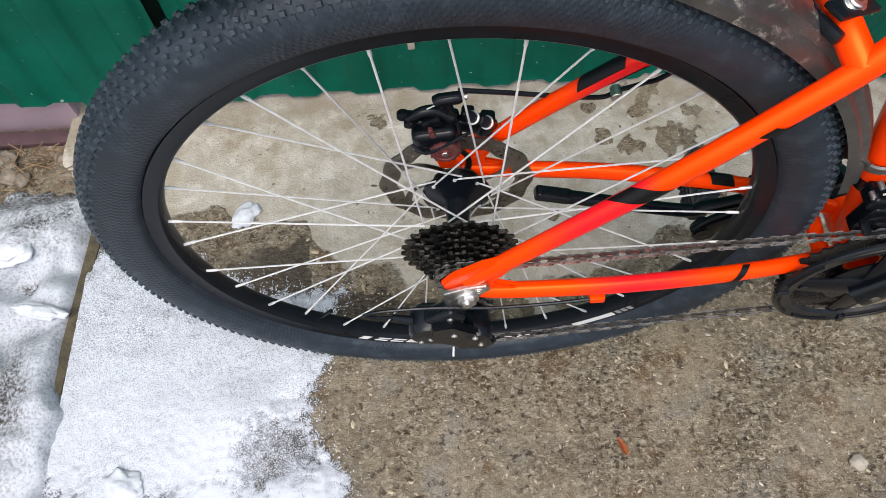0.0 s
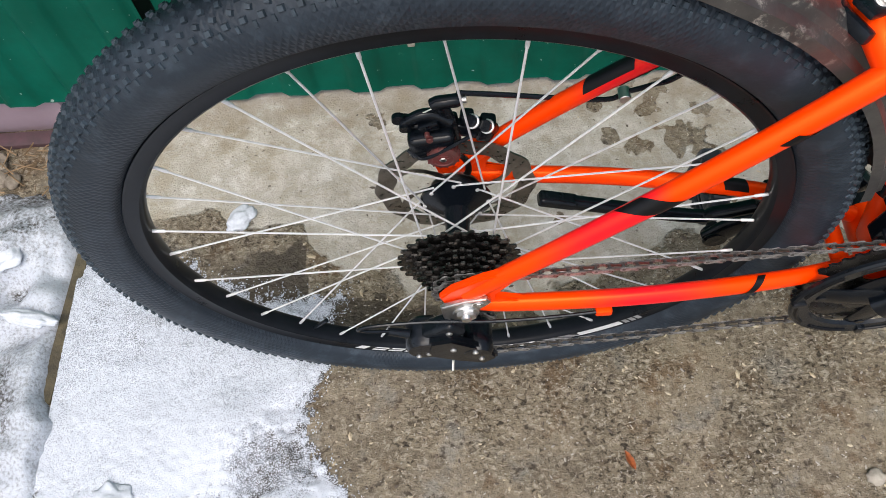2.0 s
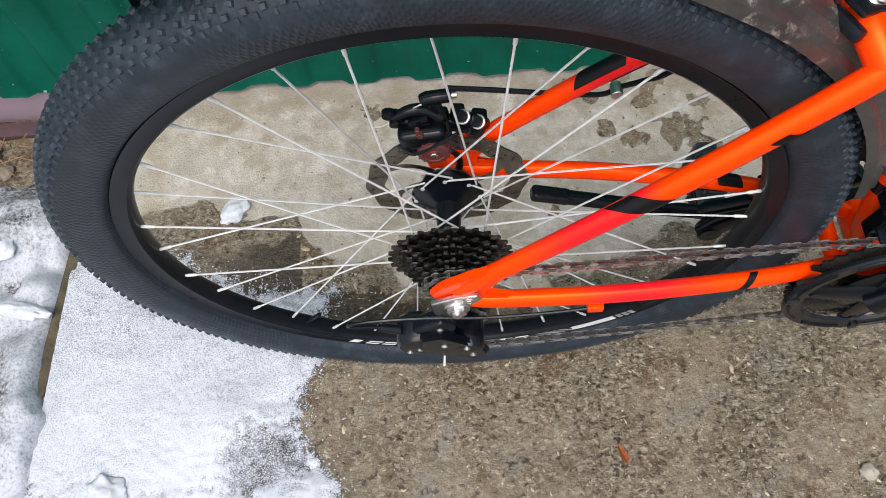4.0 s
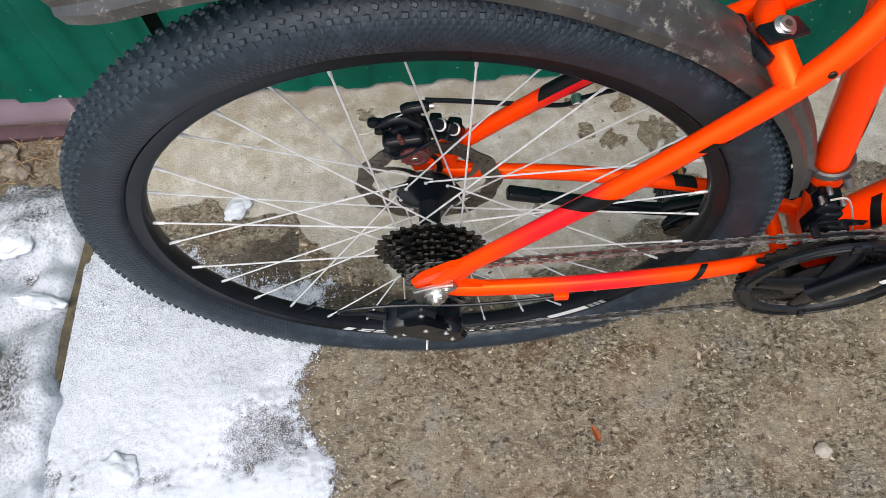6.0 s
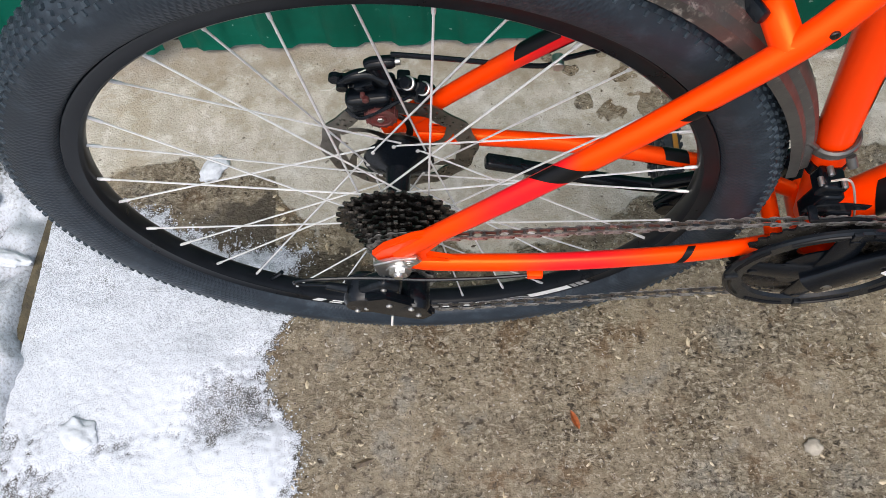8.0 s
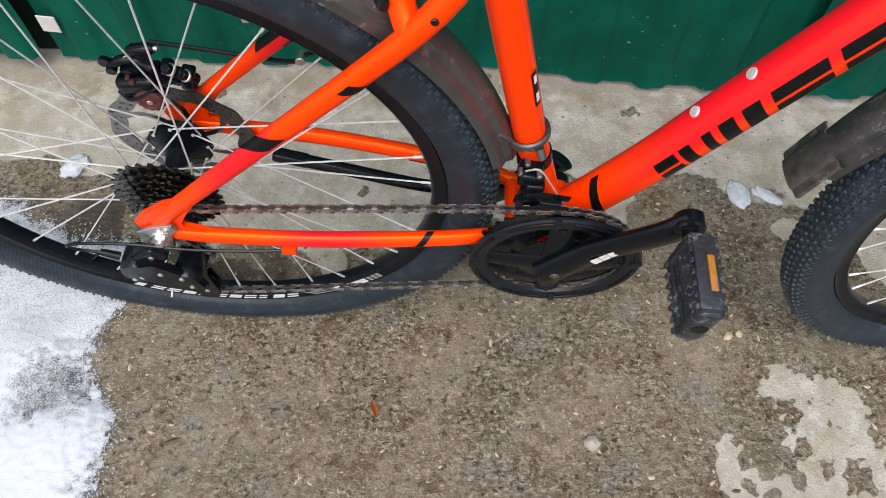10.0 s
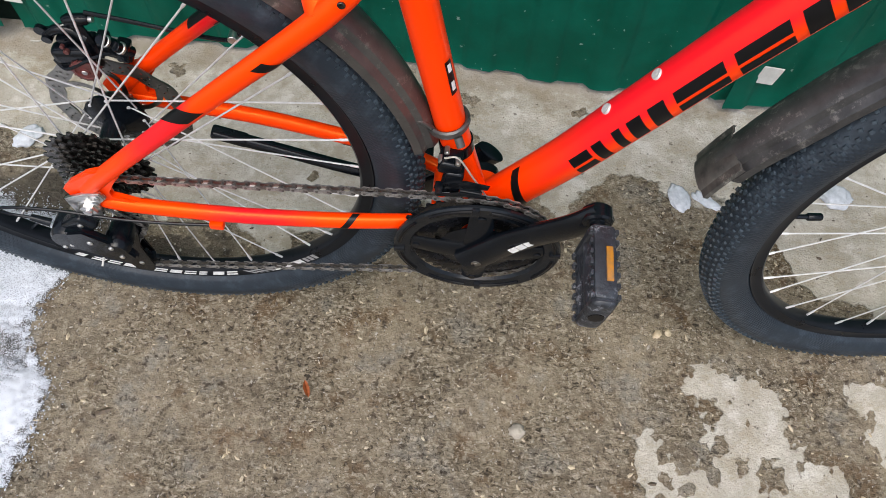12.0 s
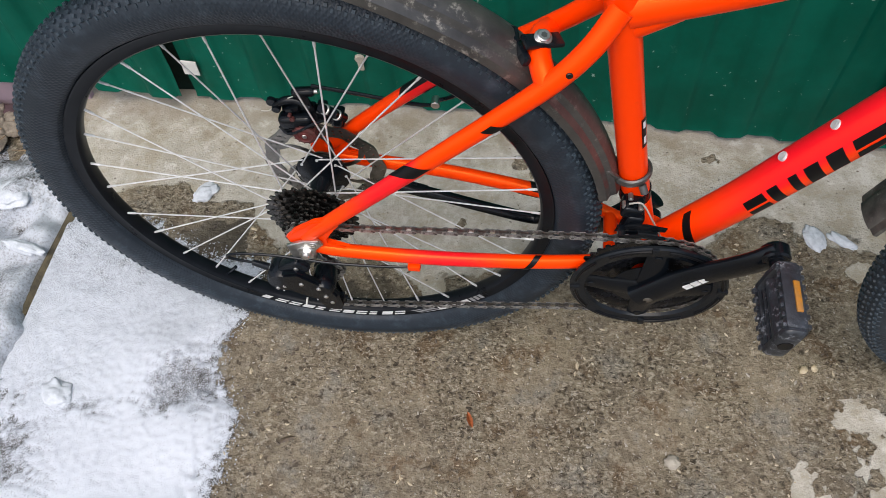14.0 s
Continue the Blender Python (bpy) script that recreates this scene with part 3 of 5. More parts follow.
def bank_height(x, y):
    """The lumpy, trodden snow beside the slab, with hollows."""
    h = 0.024 + 0.016 * rough(x, y, 8, 4) + 0.007 * rough(x, y, 28, 1) + 0.002 * rough(x, y, 90, 1)
    for a, b, r, k in ((-0.705, 0.150, 0.030, 0.030), (-0.655, 0.075, 0.025, 0.020), (-0.72, 0.04, 0.05, 0.028), (-0.635, 0.165, 0.022, 0.022)):
        h -= k * math.exp(-((x - a) ** 2 + (y - b) ** 2) / (r * r))
    for a, b, r, k in ((-0.715, 0.205, 0.035, 0.022), (-0.655, 0.125, 0.03, 0.012), (-0.64, 0.02, 0.04, 0.008), (-0.625, -0.12, 0.05, 0.006)):
        h += k * math.exp(-((x - a) ** 2 + (y - b) ** 2) / (r * r))
    rim = -0.609 + 0.022 * max(0.0, min(1.0, (-0.02 - y) / 0.05)) + 0.008 * rough(x, y, 20, 3)
    edge = max(0.0, min(1.0, (rim - x) / 0.02))
    back = max(0.0, min(1.0, (0.335 + 0.03 * rough(x, y, 9) - y) / 0.05))
    return -0.03 + (h + 0.03) * edge ** 0.5 * back ** 0.6 - 0.004


def bank_thin_and_shade(x, y):
    t = 0.32 + 0.5 * rough(x, y, 7, 9) + 0.6 * max(0.0, (y - 0.22) / 0.1)
    # the first ellipse darkens the hollow at (-0.70, 0.143), its shade put into colour
    t = max(t, 1.1 - math.hypot((x + 0.70) / 0.03, (y - 0.143) / 0.014) * 0.6, 1.0 - math.hypot((x + 0.68) / 0.06, (y + 0.05) / 0.13) * 0.55)
    return max(0.0, min(1.0, t))


bank = tagged(new("snow_bank", grid_mesh(spread(-1.1, -0.572, 0.006), spread(-0.5, 0.37, 0.006), bank_height, "snow_bank", ("thin", bank_thin_and_shade))), "lumpy trodden old snow beside the concrete slab", "snow", kind="stuff")
bank.data.materials.append(BANK_SNOW)

# a dark mottled strip that draws the line along the slab's left edge
EDGE_DARK = material("dark_mottled_edge", (0.045, 0.038, 0.026), 0.85, second=(0.11, 0.09, 0.05), scale=50, bump=0.8)
bm = bmesh.new()
block(bm, (-0.606, 0.11, -0.012), (0.020, 0.30, 0.034), pose(0, 0, 0, 0, 0, -3), 0.004)
tagged(thing("slab_edge_strip", bm, EDGE_DARK, "dark mottled strip along the edge of the concrete slab", "board"), kind="structure")

bm = bmesh.new()
block(bm, (-0.86, -0.30, 0.0), (0.36, 0.62, 0.11), pose(0, 0, 0, 0, 4, 5), 0.035, 5)
tagged(thing("kerb_stone", bm, STONE, "pale grey worn concrete kerb under melting snow", "kerb"), kind="structure")


def fence_line(x):
    return along([(-3, 0.50), (0.35, 0.497), (0.50, 0.482), (0.65, 0.462), (0.85, 0.462), (1.05, 0.472), (3, 0.50)], x)


def corrugated(x0, x1, push, z0, z1, curl=None, sag=0.0):
    """A profiled steel sheet: shallow trapezoid ribs, a little uneven along its foot."""
    period, depth = 0.115, 0.009
    k = math.floor(x0 / period)
    cuts = sorted({x0, x1, *[c for i in range(k, k + 60) for c in (i * period, i * period + 0.047, i * period + 0.060, i * period + 0.102) if x0 < c < x1]})
    fine = []
    for a, b in zip(cuts, cuts[1:]):
        fine += [a + (b - a) * i / 3 for i in range(3)]
    fine.append(cuts[-1])
    zs = [z0, z0 + 0.008, z0 + 0.05, z0 + 0.12, z0 + 0.25, z0 + 0.5, z1]
    bm = bmesh.new()
    rows = []
    for side in (0, 0.0009):
        grid = []
        for z in zs:
            line = []
            for x in fine:
                p = (x / period) % 1.0
                rib = 0 if p < 0.41 else (p - 0.41) / 0.11 if p < 0.52 else 1 if p < 0.89 else 1 - (p - 0.89) / 0.11
                y = fence_line(x) + push - depth * rib + side + 0.004 * noise.noise(Vector((x * 3, z * 2, 1)))
                zz = z + (0.006 * noise.noise(Vector((x * 5, 3, 0))) + 0.004 * noise.noise(Vector((x * 30, 1, 0))) if z == z0 else 0)
                if z == z0:
                    y -= 0.003
                    zz -= sag * max(0.0, min(1.0, (x + 0.80) / 0.32))
                dx = 0.0
                if curl:
                    dx, dy = curl(x, z)
                    y += dy
                line.append(bm.verts.new((x + dx, y, zz)))
            grid.append(line)
        rows.append(grid)
        for a, b in zip(grid, grid[1:]):
            for i in range(len(a) - 1):
                bm.faces.new((a[i], a[i + 1], b[i + 1], b[i]))
    f, b = rows
    for i in range(len(fine) - 1):
        bm.faces.new((f[0][i], f[0][i + 1], b[0][i + 1], b[0][i]))
        bm.faces.new((f[-1][i], f[-1][i + 1], b[-1][i + 1], b[-1][i]))
    for j in range(len(zs) - 1):
        bm.faces.new((f[j][0], f[j + 1][0], b[j + 1][0], b[j][0]))
        bm.faces.new((f[j][-1], f[j + 1][-1], b[j + 1][-1], b[j][-1]))
    return bm


for name, args, label in (
        ("fence_panel_1", (-4.0, -0.452, -0.028, 0.066, 1.95), "dark green profiled steel fence sheet with pale scuffs above a mauve board"),
        ("fence_panel_2", (-0.440, 0.892, 0.0, 0.012, 1.95), "dark green profiled steel fence sheet standing on concrete"),
        ("fence_panel_3", (0.870, 4.2, -0.022, 0.014, 1.95), "dark green profiled steel fence sheet with a white tag")):
    curl = None
    if name == "fence_panel_3":
        curl = lambda x, z: (0.02 * max(0, 0.3 - z) * max(0, 1 - (x - 0.87) / 0.1), -0.06 * max(0.0, z - 0.10) * max(0.0, 1 - (x - 0.87) / 0.07) if z < 0.4 else -0.01 * max(0.0, 1 - (x - 0.87) / 0.07))
    if name == "fence_panel_1":
        curl = lambda x, z: (-0.10 * max(0.0, 0.10 - z) * max(0.0, 1 - (-0.452 - x) / 0.03), 0.0)
    thing(name, corrugated(*args, curl, 0.024 if name == "fence_panel_1" else 0.0), GREEN, label, "fence", "fence sheets", "structure")
# an added dark strip behind the sheets stands in for the gap's shade
bm = bmesh.new()
block(bm, (-0.468, 0.532, 0.99), (0.076, 0.02, 1.98), bev=0.003)
thing("gap_shade_strip", bm, DARK_GAP, "near-black strip added for the shade in the gap between fence sheets", "post", kind="structure", smooth=False)
bm = bmesh.new()
block(bm, (-1.71, 0.490, 0.024), (2.06, 0.016, 0.11), bev=0.002)
thing("skirting_board", bm, MAUVE, "mauve painted board under the green fence sheet", "board", kind="structure")
# the shadow along the board's foot, built as a dark brown strip
bm = bmesh.new()
block(bm, (-1.70, 0.455, -0.022), (2.06, 0.030, 0.012), bev=0.003)
thing("board_foot_shadow", bm, FOOT_SHADOW, "dark brown strip standing in for the shadow at the foot of the mauve board", "rail", kind="structure")
for name, at, size in (("paper_tag", (-0.417, 0.4815, 0.107), (0.032, 0.002, 0.040)), ("paper_tag", (0.925, 0.433, 0.105), (0.036, 0.002, 0.044))):
    bm = bmesh.new()
    block(bm, at, size, pose(0, 0, 0, 4, 6, 0), 0.0005, 1)
    thing(name, bm, PAPER, "small white tag stuck to the green fence sheet", "tag", "white tags", smooth=False)
bm = bmesh.new()
disc(bm, (-0.062, 0.487, 0.150), 0.010, 0.0, -0.008, 10, 0.002)
block(bm, (-0.062, 0.483, 0.135), (0.012, 0.004, 0.03), bev=0.002)
thing("fence_bolt", bm, STONE, "grey weathered bolt in the green fence sheet", "bolt")



# ---- the bicycle ----
AXLE = (0.0, 0.368)
bicycle = tagged(new("bicycle"), "orange mountain bike with black mudguards and muddy pedals", "bicycle")
bicycle.matrix_world = pose(0, 0, 0, 0.6, 0, 0)
rng = random.Random(4)


def tyre_mesh():
    bm = bmesh.new()
    prof = [(0.3060, 0.0104), (0.3105, 0.0108), (0.3118, 0.0122), (0.3130, 0.0162), (0.3170, 0.0200)]
    for i in range(25):
        a = radians(122 - 244 * i / 24)
        prof.append((0.3385 + 0.0275 * math.cos(a), 0.0265 * math.sin(a)))
    prof += [(0.3170, -0.0200), (0.3130, -0.0162), (0.3118, -0.0122), (0.3105, -0.0108), (0.3060, -0.0104)]
    revolve(bm, prof, (0, 0, 0), 144, uv=True)
    return mesh_of(bm, "tyre", RUBBER)


def tread_mesh():
    """Small square knobs in staggered rows, lower and longer along the shoulders."""
    verts, faces = [], []
    rows = [(0, 176, 0.0040, 0.0030, 0.0020), (13, 176, 0.0040, 0.0026, 0.0021), (27, 176, 0.0036, 0.0026, 0.0022), (41, 176, 0.0036, 0.0026, 0.0024), (54, 176, 0.0038, 0.0030, 0.0024), (63, 176, 0.0022, 0.0034, 0.0010)]
    for k, (deg, n, lx, ly, h) in enumerate(rows):
        for sgn in ((1, -1) if deg else (1,)):
            for i in range(n):
                th = 2 * math.pi * (i + 0.5 * (k % 2) + (0.25 if sgn < 0 else 0)) / n
                al = radians(deg * sgn)
                ct, st, ca, sa = math.cos(th), math.sin(th), math.cos(al), math.sin(al)
                r = 0.3385 + 0.0275 * ca
                base = Vector((r * ct, 0.0265 * sa, r * st))
                nrm = Vector((ca * ct, sa, ca * st))
                tan = Vector((-st, 0, ct))
                lat = nrm.cross(tan)
                if k % 2 and deg < 50:
                    tan, lat = (tan + lat * 0.35 * sgn).normalized(), (lat - tan * 0.35 * sgn).normalized()
                q = len(verts)
                for top in (0, 1):
                    s = 1.0 - 0.22 * top
                    for a, b in ((1, 1), (-1, 1), (-1, -1), (1, -1)):
                        verts.append(base + nrm * (h * top - 0.0006 * (1 - top)) + tan * a * lx * s * 0.62 + lat * b * ly * s * 0.75)
                faces += [(q + 4, q + 5, q + 6, q + 7)] + [(q + j, q + (j + 1) % 4, q + 4 + (j + 1) % 4, q + 4 + j) for j in range(4)]
    me = bpy.data.meshes.new("tread")
    me.from_pydata(verts, [], faces)
    me.materials.append(KNOB)
    return me


def rim_mesh():
    bm = bmesh.new()
    half = [(0.3108, 0.0112), (0.3100, 0.0126), (0.3088, 0.0122), (0.3078, 0.0116), (0.2965, 0.0116), (0.2940, 0.0094), (0.2925, 0.0045)]
    prof = half + [(r, -y) for r, y in half[::-1]] + [(0.3085, -0.0096), (0.302, -0.0088), (0.302, 0.0088), (0.3085, 0.0096)]
    revolve(bm, prof, (0, 0, 0), 120, closed=True)
    return mesh_of(bm, "rim", BLACK_RIM)


def spoke_mesh(a, b):
    """One spoke from the flange hole a to the rim b, with its brass-ended nipple."""
    bm = bmesh.new()
    d = (b - a).normalized()
    sweep(bm, [a, b - d * 0.011], 0.00105, 6)
    sweep(bm, [b - d * 0.0125, b - d * 0.011, b - d * 0.002, b + d * 0.002], lambda t: 0.0017 if 0.1 < t < 0.9 else 0.0014, 8)
    sweep(bm, [a - Vector((0, 0.0022, 0)), a + Vector((0, 0.0022, 0))], 0.0021, 8)
    return mesh_of(bm, "spoke", STEEL)


def hub_mesh(right, left, body, wide=1.0):
    bm = bmesh.new()
    revolve(bm, [(0.005, -right - 0.012), (0.012, -right - 0.010), (0.014, -right - 0.004), (0.027 * wide, -right - 0.002), (0.028 * wide, -right + 0.001), (0.020 * wide, -right + 0.004), (body, -right + 0.012), (body - 0.002, 0.0), (body, left - 0.012), (0.022 * wide, left - 0.004), (0.029 * wide, left - 0.001), (0.029 * wide, left + 0.003), (0.020, left + 0.006), (0.020, left + 0.016), (0.008, left + 0.018), (0.005, left + 0.028)], (0, 0, 0), 32)
    return mesh_of(bm, "hub", BLACK_METAL)


def rotor_mesh(y):
    """A wave-edged brake disc with slots and six curved arms."""
    bm = bmesh.new()
    n = 168
    radii = (0.0630, 0.0665, 0.0695, 0.0735, 0.0765, 0.0795, 0.0825)
    cols = []
    for i in range(n):
        a = 2 * math.pi * i / n
        wave = 0.0016 * math.cos(12 * a)
        cols.append([[bm.verts.new(((r + wave) * math.cos(a), yy, (r + wave) * math.sin(a))) for r in radii] for yy in (y - 0.0009, y + 0.0009)])
    for i in range(n):
        a, b = cols[i], cols[(i + 1) % n]
        for j in range(6):
            if (j == 1 and i % 4 == 0) or (j == 3 and i % 4 == 1) or (j == 4 and i % 8 == 6):
                for k in (j, j + 1):
                    bm.faces.new((a[0][k], a[1][k], b[1][k], b[0][k]))
                continue
            for s in (0, 1):
                bm.faces.new((a[s][j], a[s][j + 1], b[s][j + 1], b[s][j]))
        bm.faces.new((a[0][0], a[1][0], b[1][0], b[0][0]))
        bm.faces.new((a[0][6], a[1][6], b[1][6], b[0][6]))
    return mesh_of(bm, "brake_rotor", DULL_STEEL)


def rotor_arms(y, owner):
    """Six curved arms and the inner ring of a brake disc."""
    for i in range(6):
        bm = bmesh.new()
        a = 2 * math.pi * i / 6
        pts = [Vector((r * math.cos(a + t), y, r * math.sin(a + t))) for r, t in ((0.020, 0.0), (0.035, 0.10), (0.052, 0.30), (0.0655, 0.55))]
        sweep(bm, curve_through(pts, 4), lambda t: 0.0055 - 0.002 * math.sin(t * 3.1), 6, flat=0.16)
        part("rotor_arm", bm, DULL_STEEL, owner)
    bm = revolve(bmesh.new(), [(0.018, y - 0.001), (0.026, y - 0.001), (0.026, y + 0.001), (0.018, y + 0.001)], (0, 0, 0), 32, closed=True)
    part("rotor_ring", bm, DULL_STEEL, owner)


def rim_bar(bm, a0, a1, r0, r1, y, lean=0.0, n=4):
    """A flat printed bar on the side of the rim between two angles."""
    vs = [[bm.verts.new((r * math.cos(radians(a + lean * k)), y, r * math.sin(radians(a + lean * k)))) for k, r in ((0, r0), (1, r1))] for a in [a0 + (a1 - a0) * i / n for i in range(n + 1)]]
    for p, q in zip(vs, vs[1:]):
        bm.faces.new((p[0], p[1], q[1], q[0]))


TYRE, TREAD, RIM = tyre_mesh(), tread_mesh(), rim_mesh()


def wheel(name, matrix, right, left, body, phase, disc_y, label, flange=0.0245, first=0):
    """A spoked wheel; first: 0 or 1, which of the spokes run to the drive side."""
    w = part(name, RIM, None, bicycle, label)
    w.matrix_local = matrix
    part("tyre", TYRE, None, w, "dusty black knobbly tyre")
    part("tread", TREAD, None, w)["kind"] = "stuff"
    part("hub", hub_mesh(right, left, body, flange / 0.0255), None, w)
    rotor = part("brake_rotor", rotor_mesh(disc_y), None, bicycle, "dull steel brake disc with slots")
    rotor.matrix_local = matrix
    rotor_arms(disc_y, rotor)
    for k in range(32):
        th = phase + 2 * math.pi * k / 32
        drive = k % 2 == first
        turn = radians(70) * (1 if (k // 2) % 2 == (0 if first and not drive else 1) else -1)
        yf = -right if drive else left
        hole = Vector((flange * math.cos(th + turn), yf + 0.0012 * (1 if (k // 2) % 2 else -1), flange * math.sin(th + turn)))
        rimp = Vector((0.2925 * math.cos(th), -0.002 if drive else 0.002, 0.2925 * math.sin(th)))
        part("spoke", spoke_mesh(hole, rimp), None, w)
    return w


def axle_pose(s, u):
    return pose(s, 0, u)


rear = wheel("rear_wheel", axle_pose(*AXLE), 0.012, 0.044, 0.0135, 1.179, 0.061, "black spoked rear wheel with a knobbly tyre", 0.0325, 1)
for k in range(11):
    a, wide = -117.5 + k * 4.2, 3.4 if k % 4 else 2.4
    for lo, hi in (((0.2968, 0.3010), (0.3036, 0.3080)) if k % 3 else ((0.2968, 0.3080),)):
        bm = bmesh.new()
        rim_bar(bm, a - (lo - 0.2968) * 90, a + wide - (lo - 0.2968) * 90, lo, hi, -0.0119, -(hi - lo) * 90)
        part("printed_bar", bm, WHITE, rear, "white printed bar on the rim", smooth=False)
for k in range(4):
    bm = bmesh.new()
    rim_bar(bm, -70.5 + k * 2.0, -69.3 + k * 2.0, 0.2968, 0.3080, -0.0119, 3.0)
    part("printed_stripe", bm, GREY_PRINT, rear, smooth=False)
bm = bmesh.new()
rim_bar(bm, -61.0, -49.5, 0.2968, 0.3080, -0.0119)
part("rim_sticker", bm, WHITE, rear, "white sticker on the rim", smooth=False)
for k in range(3):
    bm = bmesh.new()
    rim_bar(bm, -48.8 + k * 1.7, -47.6 + k * 1.7, 0.2968, 0.3080, -0.0119)
    part("sticker_code", bm, GREY_PRINT, rear, smooth=False)

# front wheel, turned a little to its left about the steering axis
HEAD = radians(70)
RAKE = 0.045
steer_axis = Vector((-math.cos(HEAD), 0, math.sin(HEAD)))
steer_foot = Vector((1.063, 0, 0.368)) - Vector((math.sin(HEAD), 0, math.cos(HEAD))) * RAKE
STEER = Matrix.Translation(steer_foot) @ Matrix.Rotation(radians(7.0), 4, steer_axis) @ Matrix.Translation(-steer_foot)
front = wheel("front_wheel", STEER @ axle_pose(1.063, 0.368), 0.030, 0.022, 0.013, 0.06, 0.040, "black spoked front wheel with a knobbly tyre")
bm = bmesh.new()
sweep(bm, [Vector((r * math.cos(3.09), 0, r * math.sin(3.09))) for r in (0.294, 0.270, 0.262)], 0.0028, 10)
sweep(bm, [Vector((r * math.cos(3.09), 0, r * math.sin(3.09))) for r in (0.272, 0.271, 0.256, 0.255)], lambda t: 0.0045 if 0.1 < t < 0.9 else 0.0038, 10)
part("valve_cap", bm, BLACK_PLASTIC, front)
bm = bmesh.new()
sweep(bm, [Vector((r * math.cos(4.0), 0, r * math.sin(4.0))) for r in (0.294, 0.262)], 0.0028, 10)
part("valve", bm, BLACK_PLASTIC, rear)

def tube_point(line, radius, flat, t, ang, side=1):
    """A point on a tube: t along its line, ang round it (0 on its outer side, positive towards the top)."""
    i = t * (len(line) - 1)
    k = min(max(int(i), 0), len(line) - 2)
    p = line[k].lerp(line[k + 1], i - k)
    d = (line[k + 1] - line[k]).normalized()
    w = Vector((0, -side, 0))
    w = (w - d * w.dot(d)).normalized()
    v = d.cross(w) * -side
    r = radius(t) if callable(radius) else radius
    return p + w * math.cos(ang) * r * flat + v * math.sin(ang) * r


def tube_patch(bm, line, radius, flat, t0, t1, a0, a1, slant=0.0, n=8, side=1, m=4):
    """A printed patch on a tube; slant shifts its upper edge along the tube."""
    vs = [[bm.verts.new(tube_point(line, radius, flat, t + slant * j / n, a0 + (a1 - a0) * j / n, side)) for j in range(n + 1)] for t in [t0 + (t1 - t0) * i / m for i in range(m + 1)]]
    for a, b in zip(vs, vs[1:]):
        for j in range(n):
            bm.faces.new((a[j], a[j + 1], b[j + 1], b[j]))
    return bm


def print_patch(bm, t0, t1, a0, a1, slant=0.0, n=6):
    tube_patch(bm, DT_LINE, lambda t: DT_R + 0.002 * t + 0.0006, 0.9, t0, t1, a0, a1, slant, n)


# frame tubes
seat_tube = part("seat_tube", tube([P(0.428, 0, 0.325), P(0.396, 0, 0.455), P(0.388, 0, 0.492), P(0.347, 0, 0.70), P(0.343, 0, 0.735)], lambda t: 0.0165, 24), PAINT, bicycle)
part("seat_clamp", tube([P(0.3405, 0, 0.742), P(0.337, 0, 0.758)], 0.020, 24), BLACK_METAL, bicycle)
part("seat_post", tube([P(0.340, 0, 0.72), P(0.325, 0, 0.80)], 0.0136, 20), BLACK_METAL, bicycle)
part("top_tube", tube([P(0.352, 0, 0.700), P(0.50, 0, 0.748), P(0.79, 0, 0.862)], lambda t: 0.0185 + 0.002 * t, 24, flat=0.95), PAINT, bicycle)
part("gusset", tube([P(0.356, 0, 0.682), P(0.395, 0, 0.706)], 0.014, 16), PAINT, bicycle)
DT = [P(0.452, 0, 0.332), P(0.520, 0, 0.424), P(0.565, 0, 0.495), P(0.640, 0, 0.614), P(0.72, 0, 0.735), P(0.80, 0, 0.858)]
DT_LINE = curve_through(DT, 10)
DT_R = 0.0245
down_tube = part("down_tube", sweep(bmesh.new(), DT_LINE, lambda t: DT_R + 0.002 * t, 36, flat=0.9), PAINT_DOWN, bicycle, "red and orange down tube with black printing")
part("head_tube", tube([P(0.822, 0, 0.82), P(0.784, 0, 0.925)], 0.025, 24), PAINT, bicycle)
bm = bmesh.new()
revolve(bm, [(0.017, -0.036), (0.0215, -0.036), (0.0225, -0.034), (0.0225, 0.034), (0.0215, 0.036), (0.017, 0.036)], (0.434, 0, 0.311), 32)
part("bottom_bracket_shell", bm, PAINT, bicycle)
